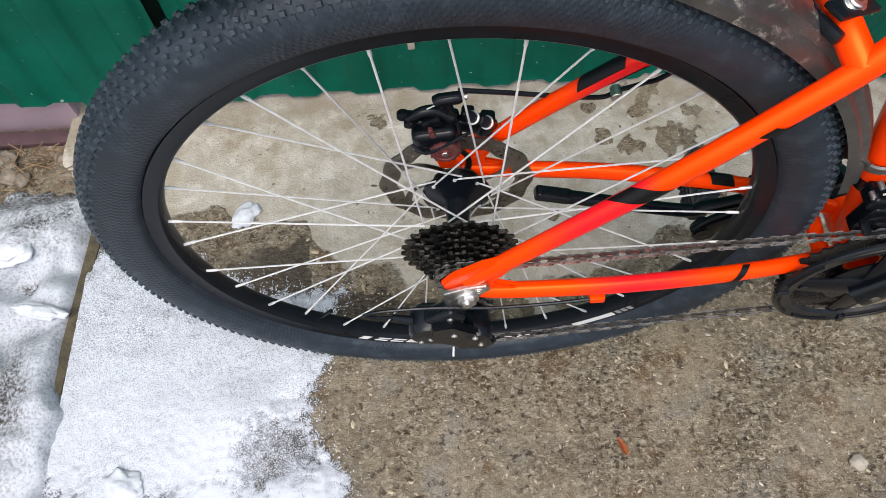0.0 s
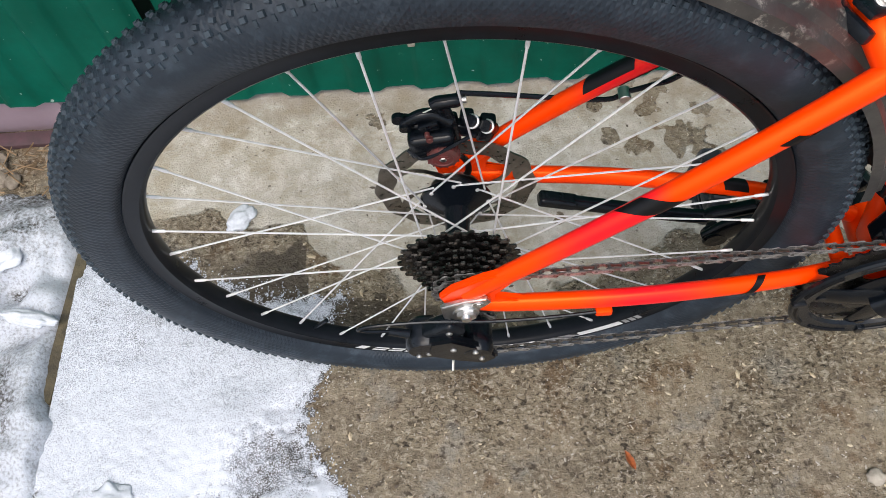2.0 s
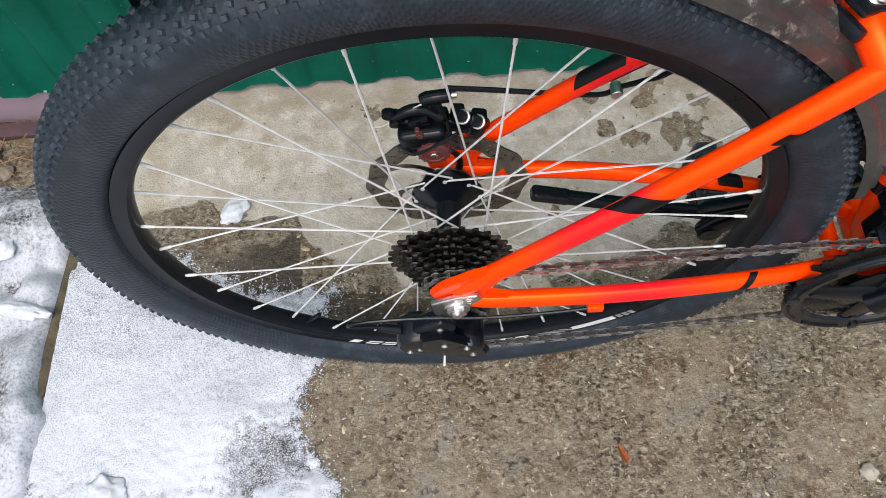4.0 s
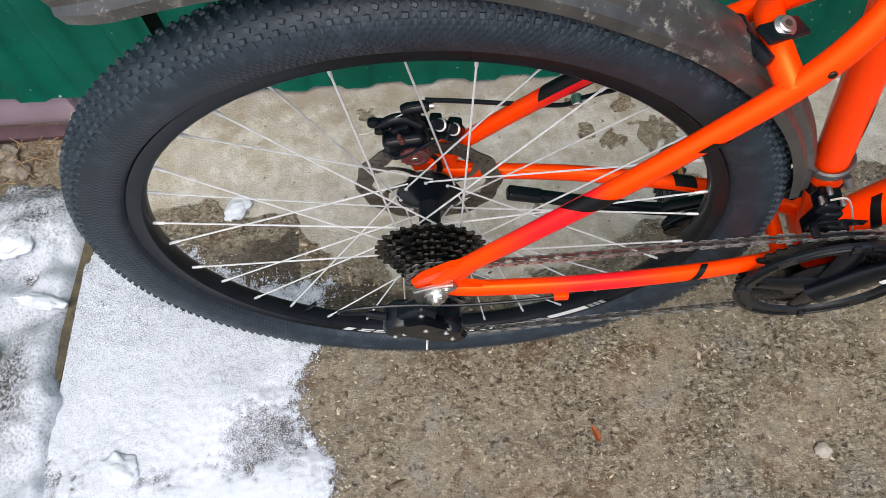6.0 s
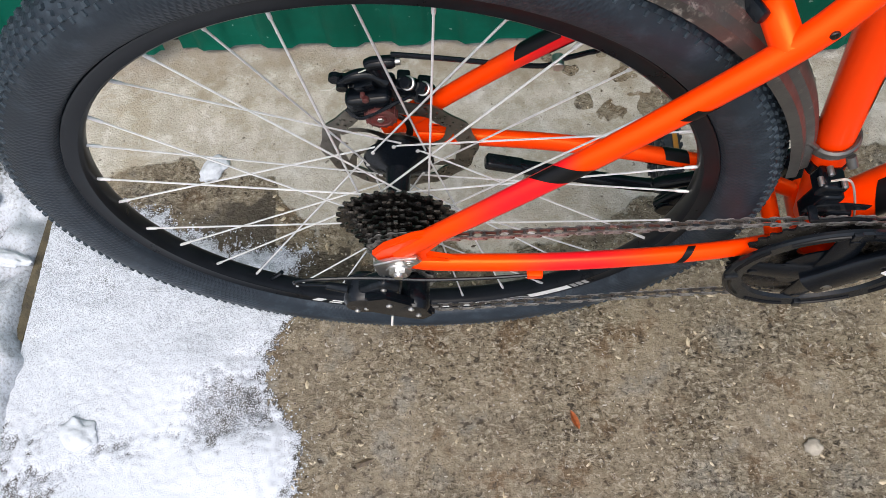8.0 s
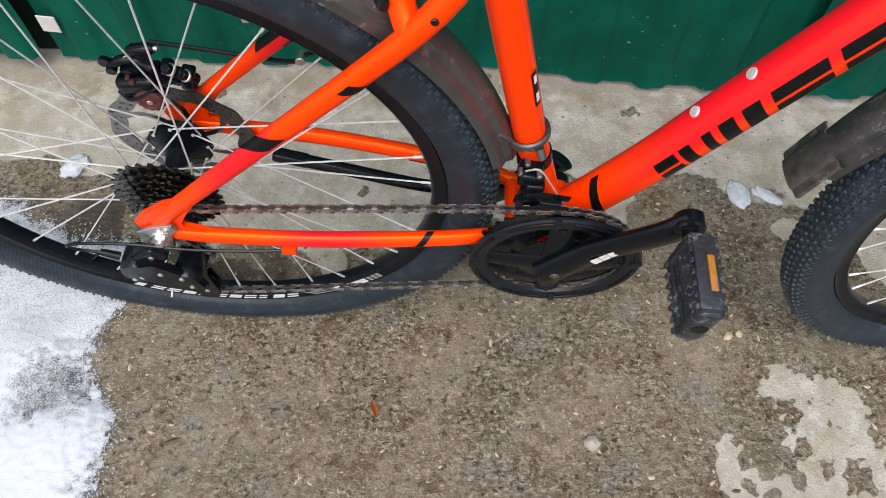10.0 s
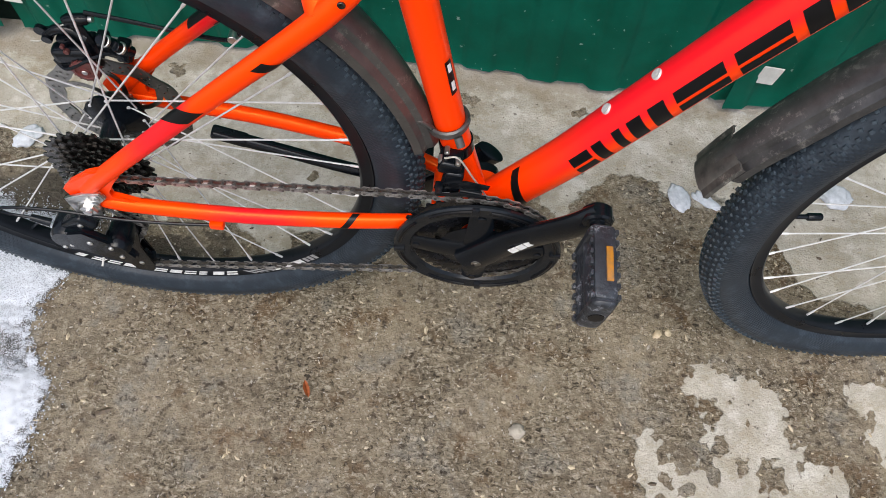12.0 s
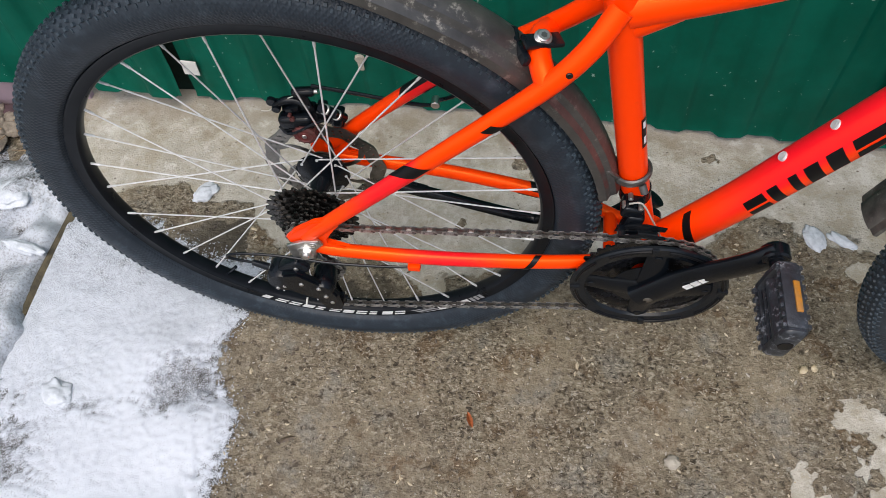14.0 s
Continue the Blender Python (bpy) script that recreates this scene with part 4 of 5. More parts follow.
for sgn in (1, -1):
    ss = [P(0.006, 0.068 * sgn, 0.388), P(0.040, 0.068 * sgn, 0.424), P(0.112, 0.065 * sgn, 0.492), P(0.182, 0.059 * sgn, 0.555), P(0.240, 0.049 * sgn, 0.602), P(0.290, 0.039 * sgn, 0.644), P(0.322, 0.028 * sgn, 0.678), P(0.345, 0.012 * sgn, 0.710)]
    if sgn < 0:
        ss = [p + Vector((0, 0.010 * (1 - k / 7), 0)) for k, p in enumerate(ss)]
    line = curve_through(ss, 8)
    stay = part("seat_stay", sweep(bmesh.new(), line, lambda t: 0.0095 + 0.0025 * t, 18, flat=0.85), PAINT_SEAT if sgn > 0 else PAINT_FAR, bicycle)
    cs = [P(0.012, 0.068 * sgn, 0.368), P(0.050, 0.069 * sgn, 0.363), P(0.160, 0.066 * sgn, 0.354), P(0.270, 0.056 * sgn, 0.343), P(0.350, 0.044 * sgn, 0.334), P(0.415, 0.026 * sgn, 0.322)]
    if sgn < 0:
        cs = [p + Vector((0, 0.010 * (1 - k / 5), 0)) for k, p in enumerate(cs)]
    cline = curve_through(cs, 8)
    wide = 0.0 if sgn > 0 else 0.010
    cstay = part("chain_stay", sweep(bmesh.new(), cline, lambda t: 0.0095 + 0.001 * math.sin(t * math.pi), 18, flat=0.85), PAINT_CHAIN if sgn > 0 else PAINT, bicycle)
    # black printed marks, slanted across the tubes
    for owner, ln, lo, hi, r, a0, a1, sl in ((stay, line, 0.367, 0.403, 0.0110, -0.35, 1.9, -0.044), (stay, line, 0.560, 0.588, 0.0115, -1.0, 0.35, -0.026), (cstay, cline, 0.603, 0.622, 0.0112, -0.6, 1.9, 0.04)):
        if sgn < 0:
            lo, hi, a0, a1 = lo - 0.02, hi + 0.02, -2.6, 2.6
        part("black_mark", tube_patch(bmesh.new(), ln, r, 0.87, lo, hi, a0, a1, sl, 16, sgn), DECAL, owner, "black slanted printed mark")
    bm = plate(bmesh.new(), [(-0.016, 0.372), (-0.020, 0.388), (-0.008, 0.402), (0.020, 0.426), (0.044, 0.436), (0.052, 0.420), (0.030, 0.392), (0.030, 0.380), (0.060, 0.372), (0.060, 0.352), (0.022, 0.352), (0.012, 0.366), (0.004, 0.378)], -0.072 * sgn + wide, -0.064 * sgn + wide, 0.002)
    part("dropout_plate", bm, PAINT, bicycle)
    bm = tube([P(0.004, 0.060 * sgn, 0.368), P(0.004, 0.0845 * sgn - wide, 0.368)], 0.0095, 6)
    disc(bm, P(0.004, 0, 0.368), 0.0125, -0.078 * sgn + wide, -0.0805 * sgn + wide, 20)
    sweep(bm, [P(0.004, 0.07 * sgn, 0.368), P(0.004, 0.0875 * sgn - wide, 0.368)], 0.0047, 12)
    part("axle_nut", bm, ALLOY, bicycle, "silver axle nut")
bm = plate(bmesh.new(), [(-0.020, 0.380), (0.004, 0.392), (0.024, 0.396), (0.028, 0.386), (0.016, 0.376), (0.014, 0.352), (0.004, 0.338), (-0.010, 0.338), (-0.018, 0.352)], -0.0735, -0.0790, 0.0014)
part("derailleur_hanger", bm, ALLOY, bicycle, "silver derailleur hanger")
bm = disc(bmesh.new(), P(0.016, 0, 0.387), 0.0062, -0.0788, -0.0805, 16)
disc(bm, P(0.016, 0, 0.387), 0.0030, -0.0803, -0.0808, 6)
part("hanger_bolt", bm, ALLOY, bicycle)
part("seat_stay_bridge", tube([P(0.286, 0.040, 0.640), P(0.277, 0.014, 0.652), P(0.277, -0.014, 0.652), P(0.286, -0.040, 0.640)], 0.0115, 16), PAINT, bicycle)
part("chain_stay_bridge", tube([P(0.385, 0.034, 0.328), P(0.385, -0.034, 0.328)], 0.009, 12), PAINT, bicycle)
bm = block(bmesh.new(), P(0.279, 0.004, 0.663), (0.040, 0.018, 0.005), pose(0, 0, 0, 0, 14, 24), 0.002)
block(bm, P(0.260, 0.014, 0.657), (0.008, 0.030, 0.010), pose(0, 0, 0, 0, 20, 24), 0.003)
block(bm, P(0.250, -0.004, 0.657), (0.010, 0.020, 0.016), pose(0, 0, 0, 0, 20, 10), 0.003)
bracket = part("mudguard_bracket", bm, BLACK_PLASTIC, bicycle)
bm = bmesh.new()
up = Vector((0.22, -0.20, 0.95)).normalized()
c = P(0.279, 0.003, 0.666)
sweep(bm, [c, c + up * 0.0012, c + up * 0.0016], lambda t: 0.0088 if t < 0.8 else 0.0083, 24)
sweep(bm, [c + up * 0.0012, c + up * 0.0040, c + up * 0.0050], lambda t: 0.0068 if t < 0.8 else 0.0056, 24)
bolt = part("bracket_bolt", bm, ALLOY, bracket, "silver bolt")
part("bolt_socket", sweep(bmesh.new(), [c + up * 0.0048, c + up * 0.0052], 0.0032, 6), DULL_STEEL, bolt)
for s, u in ((0.545, 0.508), (0.579, 0.562)):
    bm = bmesh.new()
    n = Vector((-0.845, 0, 0.534))
    c = P(s, 0, u) + n * -0.001
    sweep(bm, [c, c + n * 0.0030, c + n * 0.0042], lambda t: 0.0062 - 0.001 * t, 14)
    sweep(bm, [c + n * 0.0042, c + n * 0.0046], 0.0022, 6)
    part("bottle_bolt", bm, STEEL, down_tube, "silver bolt")


# plain black shapes in place of the maker's name
LO, HI = -0.50, 0.55
t = 0.222
for w, kind in ((0.072, "bars"), (0.034, "solid"), (0.020, "solid"), (0.068, "pair"), (0.072, "bars"), (0.070, "bars"), (0.072, "pair")):
    bars = {"solid": ((0.0, 1.0, 0.0, 1.0),), "pair": ((0.0, 0.40, 0.0, 1.0), (0.60, 1.0, 0.0, 1.0)),
            "bars": ((0.0, 1.0, 0.0, 0.42), (0.0, 1.0, 0.56, 1.0))}[kind]
    bm = bmesh.new()
    for x0, x1, y0, y1 in bars:
        print_patch(bm, t + w * x0 + 0.014 * y0, t + w * x1 + 0.014 * y0, LO + (HI - LO) * y0, LO + (HI - LO) * y1, 0.014 * (y1 - y0))
    part("printed_shape", bm, DECAL, down_tube, "black printed shape")
    t += w + (0.030 if kind == "solid" and w > 0.025 else 0.015)
bm = bmesh.new()
print_patch(bm, 0.034, 0.054, -1.1, 1.5, 0.06, 10)
part("printed_band", bm, DECAL, down_tube, "black slanted band")
bm = sweep(bmesh.new(), [P(0.382, 0, 0.522), P(0.3735, 0, 0.566)], 0.0169, 8, caps=False, arc=(math.pi + 0.75, math.pi + 1.25))
label = part("frame_sticker", bm, DECAL, seat_tube, "small black and white sticker")
bm = sweep(bmesh.new(), [P(0.381, 0, 0.528), P(0.379, 0, 0.540)], 0.0172, 6, caps=False, arc=(math.pi + 0.85, math.pi + 1.12))
sweep(bm, [P(0.3765, 0, 0.552), P(0.3745, 0, 0.562)], 0.0172, 6, caps=False, arc=(math.pi + 0.85, math.pi + 1.12))
part("sticker_bar", bm, WHITE, label)

# fork
def steered(bm):
    bmesh.ops.transform(bm, matrix=STEER, verts=bm.verts[:])
    return bm


for sgn in (1, -1):
    foot = P(1.06, 0.052 * sgn, 0.368)
    up = foot + steer_axis * 0.40 - Vector((math.sin(HEAD), 0, math.cos(HEAD))) * RAKE * 0.55
    bm = sweep(bmesh.new(), [foot, foot.lerp(up, 0.62)], 0.0185, 18)
    sweep(bm, [foot.lerp(up, 0.6), up], 0.0145, 18)
    part("fork_leg", steered(bm), BLACK_METAL, bicycle)
crown = Vector((1.06, 0, 0.368)) + steer_axis * 0.40 - Vector((math.sin(HEAD), 0, math.cos(HEAD))) * RAKE * 0.7
part("fork_crown", steered(tube([crown + Vector((0, 0.06, 0)), crown + Vector((0, -0.06, 0))], 0.021, 16)), BLACK_METAL, bicycle)
part("steerer", steered(tube([crown, P(0.785, 0, 0.94)], 0.0142, 16)), BLACK_METAL, bicycle)


# mudguards
GUARD_STEER = Matrix.Translation(steer_foot) @ Matrix.Rotation(radians(2.5), 4, steer_axis) @ Matrix.Translation(-steer_foot)


def guard_steered(bm):
    """The front mudguard sits a little askew of its wheel."""
    bmesh.ops.transform(bm, matrix=GUARD_STEER, verts=bm.verts[:])
    return bm


def guard(bm, centre, radius, a0, a1, width, n=40, crown_h=0.014):
    """A curved strip with a raised crown and turned-down edges; radius and width may depend on 0..1."""
    cx, cz = centre
    prof = [(-1.0, -0.65), (-0.98, -0.15), (-0.68, 0.12), (-0.60, 0.62), (-0.3, 0.92), (0, 1.0), (0.3, 0.92), (0.60, 0.62), (0.68, 0.12), (0.98, -0.15), (1.0, -0.65)]
    layers = []
    for thick in (0.0, -0.0022):
        rows = []
        for i in range(n + 1):
            t = i / n
            a = radians(a0 + (a1 - a0) * t)
            r, w = radius(t), width(t)
            rows.append([bm.verts.new((cx + (r + crown_h * h + thick) * math.cos(a), y * w / 2, cz + (r + crown_h * h + thick) * math.sin(a))) for y, h in prof])
        layers.append(rows)
        for p, q in zip(rows, rows[1:]):
            for j in range(len(prof) - 1):
                bm.faces.new((p[j], p[j + 1], q[j + 1], q[j]))
    f, b = layers
    for i in range(n):
        for j in (0, -1):
            bm.faces.new((f[i][j], f[i + 1][j], b[i + 1][j], b[i][j]))
    for i in (0, -1):
        for j in range(len(prof) - 1):
            bm.faces.new((f[i][j], f[i][j + 1], b[i][j + 1], b[i][j]))
    return bm


def rear_r(t):
    return 0.376 + 0.055 * max(0.0, (t - 0.45) / 0.55) ** 1.4


bm = guard(bmesh.new(), AXLE, rear_r, 11, 121, lambda t: 0.046 + 0.014 * min(1, t * 3) - 0.030 * max(0.0, (t - 0.93) / 0.07) ** 2)
part("rear_mudguard", bm, GUARD_PLASTIC, bicycle, "black dirty plastic rear mudguard")
bm = guard(bmesh.new(), (1.06, 0.368), lambda t: 0.380 + 0.012 * max(0.0, (0.12 - t) / 0.12), 167, 50, lambda t: 0.058 - 0.008 * max(0.0, (0.10 - t) / 0.1))
front_guard = part("front_mudguard", guard_steered(bm), FRONT_PLASTIC, bicycle, "black scuffed plastic front mudguard")
bm = guard(bmesh.new(), (1.06, 0.368), lambda t: 0.405 - 0.008 * t, 171.5, 163.5, lambda t: 0.056, 8, 0.005)
part("flap", guard_steered(bm), FLAP_PLASTIC, front_guard, "dusty scuffed end flap")
bm = bmesh.new()
ring = [P(0.391, 0, 0.470) + Vector((0.0195 * math.cos(a), 0.0195 * math.sin(a), 0.004 * math.cos(a))) for a in [2 * math.pi * i / 24 for i in range(25)]]
sweep(bm, ring, 0.0030, 8, side=Vector((0, 0, 1)), flat=1.8, caps=False)
sweep(bm, curve_through([P(0.374, 0.012, 0.472), P(0.362, 0.014, 0.484), P(0.356, 0.012, 0.474)], 6), 0.0028, 8)
sweep(bm, curve_through([P(0.374, -0.012, 0.472), P(0.362, -0.012, 0.484), P(0.356, -0.010, 0.474)], 6), 0.0028, 8)
sweep(bm, [P(0.402, 0.020, 0.470), P(0.406, 0.026, 0.462)], 0.0045, 10)
part("mudguard_strap", bm, GUARD_PLASTIC, bicycle, "muddy rubber strap round the seat tube")

# cassette, chain and cranks
TEETH = [(0.0580, 28), (0.0500, 24), (0.0440, 21), (0.0395, 19), (0.0355, 17), (0.0305, 15), (0.0255, 13)]


def toothed(r, n, y0, y1, hub, c=(0, 0), depth=0.0042):
    """A toothed ring plate."""
    bm = bmesh.new()
    out = []
    for i in range(n):
        for k, h in ((-0.36, -0.35), (-0.16, 0.75), (0.10, 0.75), (0.32, -0.35)):
            a = 2 * math.pi * (i + k) / n
            out.append((r + depth * h, a))
    a0 = [[bm.verts.new((c[0] + rr * math.cos(a), y, c[1] + rr * math.sin(a))) for rr, a in out] for y in (y0, y1)]
    b0 = [[bm.verts.new((c[0] + hub * math.cos(a), y, c[1] + hub * math.sin(a))) for rr, a in out] for y in (y0, y1)]
    m = len(out)
    for i in range(m):
        k = (i + 1) % m
        bm.faces.new((a0[0][i], a0[0][k], a0[1][k], a0[1][i]))
        bm.faces.new((b0[0][i], b0[0][k], b0[1][k], b0[1][i]))
        bm.faces.new((a0[0][i], a0[0][k], b0[0][k], b0[0][i]))
        bm.faces.new((a0[1][i], a0[1][k], b0[1][k], b0[1][i]))
    return bm


bm = revolve(bmesh.new(), [(0.010, -0.060), (0.017, -0.060), (0.0185, -0.056), (0.0185, -0.020), (0.010, -0.020)], (0, 0, 0.368), 32)
cassette = part("cassette", bm, SPROCKET, bicycle, "dark steel cassette of seven sprockets")
for k, (r, n) in enumerate(TEETH):
    y = -0.0235 - 0.0052 * k
    part("sprocket", toothed(r, n, y - 0.0011, y + 0.0011, 0.017, AXLE), SPROCKET, cassette, smooth=False)
BB = (0.434, 0.311)
OUT = 0.0475
bm = toothed(0.0889, 44, -OUT - 0.0011, -OUT + 0.0011, 0.050, BB)
crankset = part("chainring", bm, RING_STEEL, bicycle, "dark steel outer chainring", smooth=False)
part("middle_ring", toothed(0.0690, 34, -OUT + 0.0050, -OUT + 0.0070, 0.030, BB), RING_STEEL, crankset, smooth=False)
part("inner_ring", toothed(0.0485, 24, -OUT + 0.0100, -OUT + 0.0120, 0.020, BB), RING_STEEL, crankset, smooth=False)
bm = revolve(bmesh.new(), [(0.0765, -0.0600), (0.0790, -0.0640), (0.0955, -0.0655), (0.0975, -0.0635), (0.0975, -0.0605), (0.0950, -0.0595)], (*BB[:1], 0, BB[1]), 96, closed=True)
guard_ring = part("chain_guard", bm, BLACK_PLASTIC, crankset, "black plastic chain guard ring")
for k in range(8):
    a0 = math.pi * 2 * k / 8 + 0.12
    bm = bmesh.new()
    sweep(bm, [Vector((BB[0] + 0.0908 * math.cos(a), -0.0652, BB[1] + 0.0908 * math.sin(a))) for a in [a0 + 0.55 * i / 10 for i in range(11)]], 0.0019, 8)
    part("guard_slot", bm, DECAL, guard_ring)
for k in range(4):
    a = math.pi * 2 * k / 4 + radians(49 + 45)
    bm = block(bmesh.new(), Vector((BB[0] + 0.091 * math.cos(a), -0.0655, BB[1] + 0.091 * math.sin(a))), (0.013, 0.0045, 0.008), pose(0, 0, 0, 0, -math.degrees(a), 0), 0.0012)
    part("guard_tab", bm, BLACK_PLASTIC, guard_ring)
for k in range(4):
    a = math.pi * 2 * k / 4 + radians(49 + 40)
    pts = [Vector((BB[0] + r * math.cos(a), y, BB[1] + r * math.sin(a))) for r, y in ((0.014, -0.0640), (0.045, -0.0620), (0.078, -0.0580))]
    bm = sweep(bmesh.new(), curve_through(pts, 5), lambda t: 0.0175 - 0.004 * t, 14, flat=0.30)
    disc(bm, Vector((BB[0] + 0.071 * math.cos(a), 0, BB[1] + 0.071 * math.sin(a))), 0.005, -0.060, -0.0645, 12)
    part("spider_arm", bm, BLACK_METAL, crankset)
bm = revolve(bmesh.new(), [(0.010, -0.0565), (0.044, -0.0575), (0.046, -0.060), (0.030, -0.0635), (0.012, -0.065)], (BB[0], 0, BB[1]), 40)
part("spider_hub", bm, BLACK_METAL, crankset)
ARM = math.atan2(0.132, 0.113)
for sgn in (1, -1):
    d = Vector((math.cos(ARM), 0, math.sin(ARM))) * sgn
    base, tip = Vector((BB[0], -0.071 * sgn, BB[1])), Vector((BB[0], -0.083 * sgn, BB[1])) + d * 0.174
    bm = sweep(bmesh.new(), curve_through([base - d * 0.017, base, base + d * 0.06, tip - d * 0.03, tip, tip + d * 0.010], 6), lambda t: (0.0215 - 0.0045 * t) * (1 if 0.03 < t < 0.985 else 0.55), 20, flat=0.5)
    arm = part("crank_arm", bm, BLACK_METAL, bicycle, "black crank arm")
    bm = disc(bmesh.new(), (BB[0], 0, BB[1]), 0.0095, -0.070 * sgn, -0.0800 * sgn, 20, 0.001)
    part("crank_boss", bm, BLACK_METAL, arm)
    bm = disc(bmesh.new(), (tip.x, 0, tip.z), 0.0158, -0.0745 * sgn, -0.0925 * sgn, 28, 0.0022)
    disc(bm, (tip.x, 0, tip.z), 0.0098, -0.0920 * sgn, -0.0934 * sgn, 20, 0.0006)
    part("pedal_boss", bm, BLACK_METAL, arm)
    bm = disc(bmesh.new(), (BB[0], 0, BB[1]), 0.0062, -0.0795 * sgn, -0.0812 * sgn, 16)
    disc(bm, (BB[0], 0, BB[1]), 0.0033, -0.0805 * sgn, -0.0816 * sgn, 6)
    part("crank_bolt", bm, DULL_STEEL, arm)
    if sgn > 0:
        bm = bmesh.new()
        for k in range(3):
            c = base + d * (0.060 + 0.0115 * k) + Vector((0, -0.0122, 0))
            block(bm, c, (0.0095, 0.0012, 0.0085), pose(0, 0, 0, 0, -math.degrees(ARM), 0), 0)
        block(bm, base + d * 0.110 + Vector((0, -0.0120, 0)), (0.026, 0.0010, 0.0022), pose(0, 0, 0, 0, -math.degrees(ARM), 0), 0)
        part("printed_bar", bm, WHITE, arm, "white printed bars", smooth=False)
    # the pedal hangs on edge under its spindle
    turn = pose(*(tip + Vector((-0.004 * sgn, -0.069 * sgn, 0.004))), 0, 6, 0) @ Matrix.Diagonal((0.88, 0.88, 0.94, 1.0))

    def pedal_piece(name, build, owner, mat=PEDAL_PLASTIC, text=""):
        bm = bmesh.new()
        build(bm)
        bmesh.ops.transform(bm, matrix=turn, verts=bm.verts[:])
        return part(name, bm, mat, owner, text)

    pedal = pedal_piece("pedal", lambda bm: sweep(bm, [Vector((0, -0.045, 0)), Vector((0, 0.048, 0))], 0.0125, 18), bicycle, text="scuffed muddy black plastic pedal with amber reflectors")
    for y0 in (-0.042, 0.042):
        pedal_piece("end_plate", lambda bm: block(bm, (0, y0, 0), (0.028, 0.013, 0.064), None, 0.009, 3), pedal)
    for z0 in (-0.029, 0.029):
        pedal_piece("edge_bar", lambda bm: block(bm, (0, 0, z0), (0.025, 0.084, 0.011), None, 0.004), pedal)
    for z0 in (-0.018, 0.018):
        pedal_piece("inner_bar", lambda bm: block(bm, (0, 0, z0), (0.018, 0.080, 0.005), None, 0.002), pedal)
    # a flat black disc gives the dark of the hole by colour
    pedal_piece("dark_hole_disc", lambda bm: disc(bm, (0, 0, 0), 0.009, -0.0492 * sgn, -0.0480 * sgn, 16), pedal, DECAL)
    for side in (1, -1):
        bm = block(bmesh.new(), (0.004, -0.002, 0.0348 * side), (0.0075, 0.040, 0.003), None, 0.001)
        bmesh.ops.transform(bm, matrix=turn, verts=bm.verts[:])
        part("reflector", bm, AMBER, pedal, "amber reflector")
        for k in range(7):
            for z0 in (0.029, -0.029):
                bm = block(bmesh.new(), (-0.0140 * side, -0.038 + 0.0127 * k, z0), (0.004, 0.006, 0.008), None, 0.0007, 1)
                bmesh.ops.transform(bm, matrix=turn, verts=bm.verts[:])
                part("grip_tooth", bm, PEDAL_PLASTIC, pedal)
    bm = sweep(bmesh.new(), [tip + Vector((0, 0.002 * sgn, 0)), tip + Vector((0, -0.016 * sgn, 0))], 0.0075, 14)
    part("spindle", bm, BLACK_METAL, pedal)

# chain: links along the loop
def arc_pts(c, r, a0, a1, n):
    return [(c[0] + r * math.cos(radians(a0 + (a1 - a0) * i / n)), c[1] + r * math.sin(radians(a0 + (a1 - a0) * i / n))) for i in range(n + 1)]


GUIDE, TENSION = (0.012, 0.288), (0.004, 0.205)
loop = arc_pts(BB, 0.0889, -88, 92, 20) + arc_pts(AXLE, 0.0255, 92, 215, 10) + arc_pts(GUIDE, 0.020, 40, -40, 5) + arc_pts(TENSION, 0.020, 140, 275, 10)
loop.append(loop[0])
dense = []
for (x0, z0), (x1, z1) in zip(loop, loop[1:]):
    m = max(1, int(math.hypot(x1 - x0, z1 - z0) / 0.0008))
    dense += [(x0 + (x1 - x0) * i / m, z0 + (z1 - z0) * i / m) for i in range(m)]
joints, acc = [dense[0]], 0.0
for a, b in zip(dense, dense[1:]):
    acc += math.hypot(b[0] - a[0], b[1] - a[1])
    if acc >= 0.0127:
        joints.append(b)
        acc = 0.0


def chain_y(x):
    return -0.0552 if x < 0.06 else -0.0552 + 0.0077 * min(1, (x - 0.06) / 0.28)


bm = bmesh.new()
for x, z in joints:
    sweep(bm, [Vector((x, chain_y(x) - 0.0040, z)), Vector((x, chain_y(x) + 0.0040, z))], 0.0018, 6)
chain = part("chain", bm, DARK_CHAIN, bicycle, "oily brown-grey bicycle chain")


def link_mesh(half, mat):
    bm = bmesh.new()
    out = []
    for i in range(7):
        a = math.pi / 2 + math.pi * i / 6
        out.append((-0.00635 + 0.0038 * math.cos(a), 0.0038 * math.sin(a)))
    out.append((0.0, -0.0024))
    for i in range(7):
        a = -math.pi / 2 + math.pi * i / 6
        out.append((0.00635 + 0.0038 * math.cos(a), 0.0038 * math.sin(a)))
    out.append((0.0, 0.0024))
    for y in (-half, half):
        plate(bm, out, y - 0.0005, y + 0.0005)
    return mesh_of(bm, "link", mat)


LINKS = link_mesh(0.0033, CHAIN), link_mesh(0.0021, DARK_CHAIN)
for k, (a, b) in enumerate(zip(joints, joints[1:] + joints[:1])):
    if math.hypot(b[0] - a[0], b[1] - a[1]) > 0.02:
        continue
    ob = part("link", LINKS[k % 2], None, chain)
    mx = 0.5 * (a[0] + b[0])
    ob.matrix_local = pose(mx, chain_y(mx), 0.5 * (a[1] + b[1]), 0, -math.degrees(math.atan2(b[1] - a[1], b[0] - a[0])), 0)

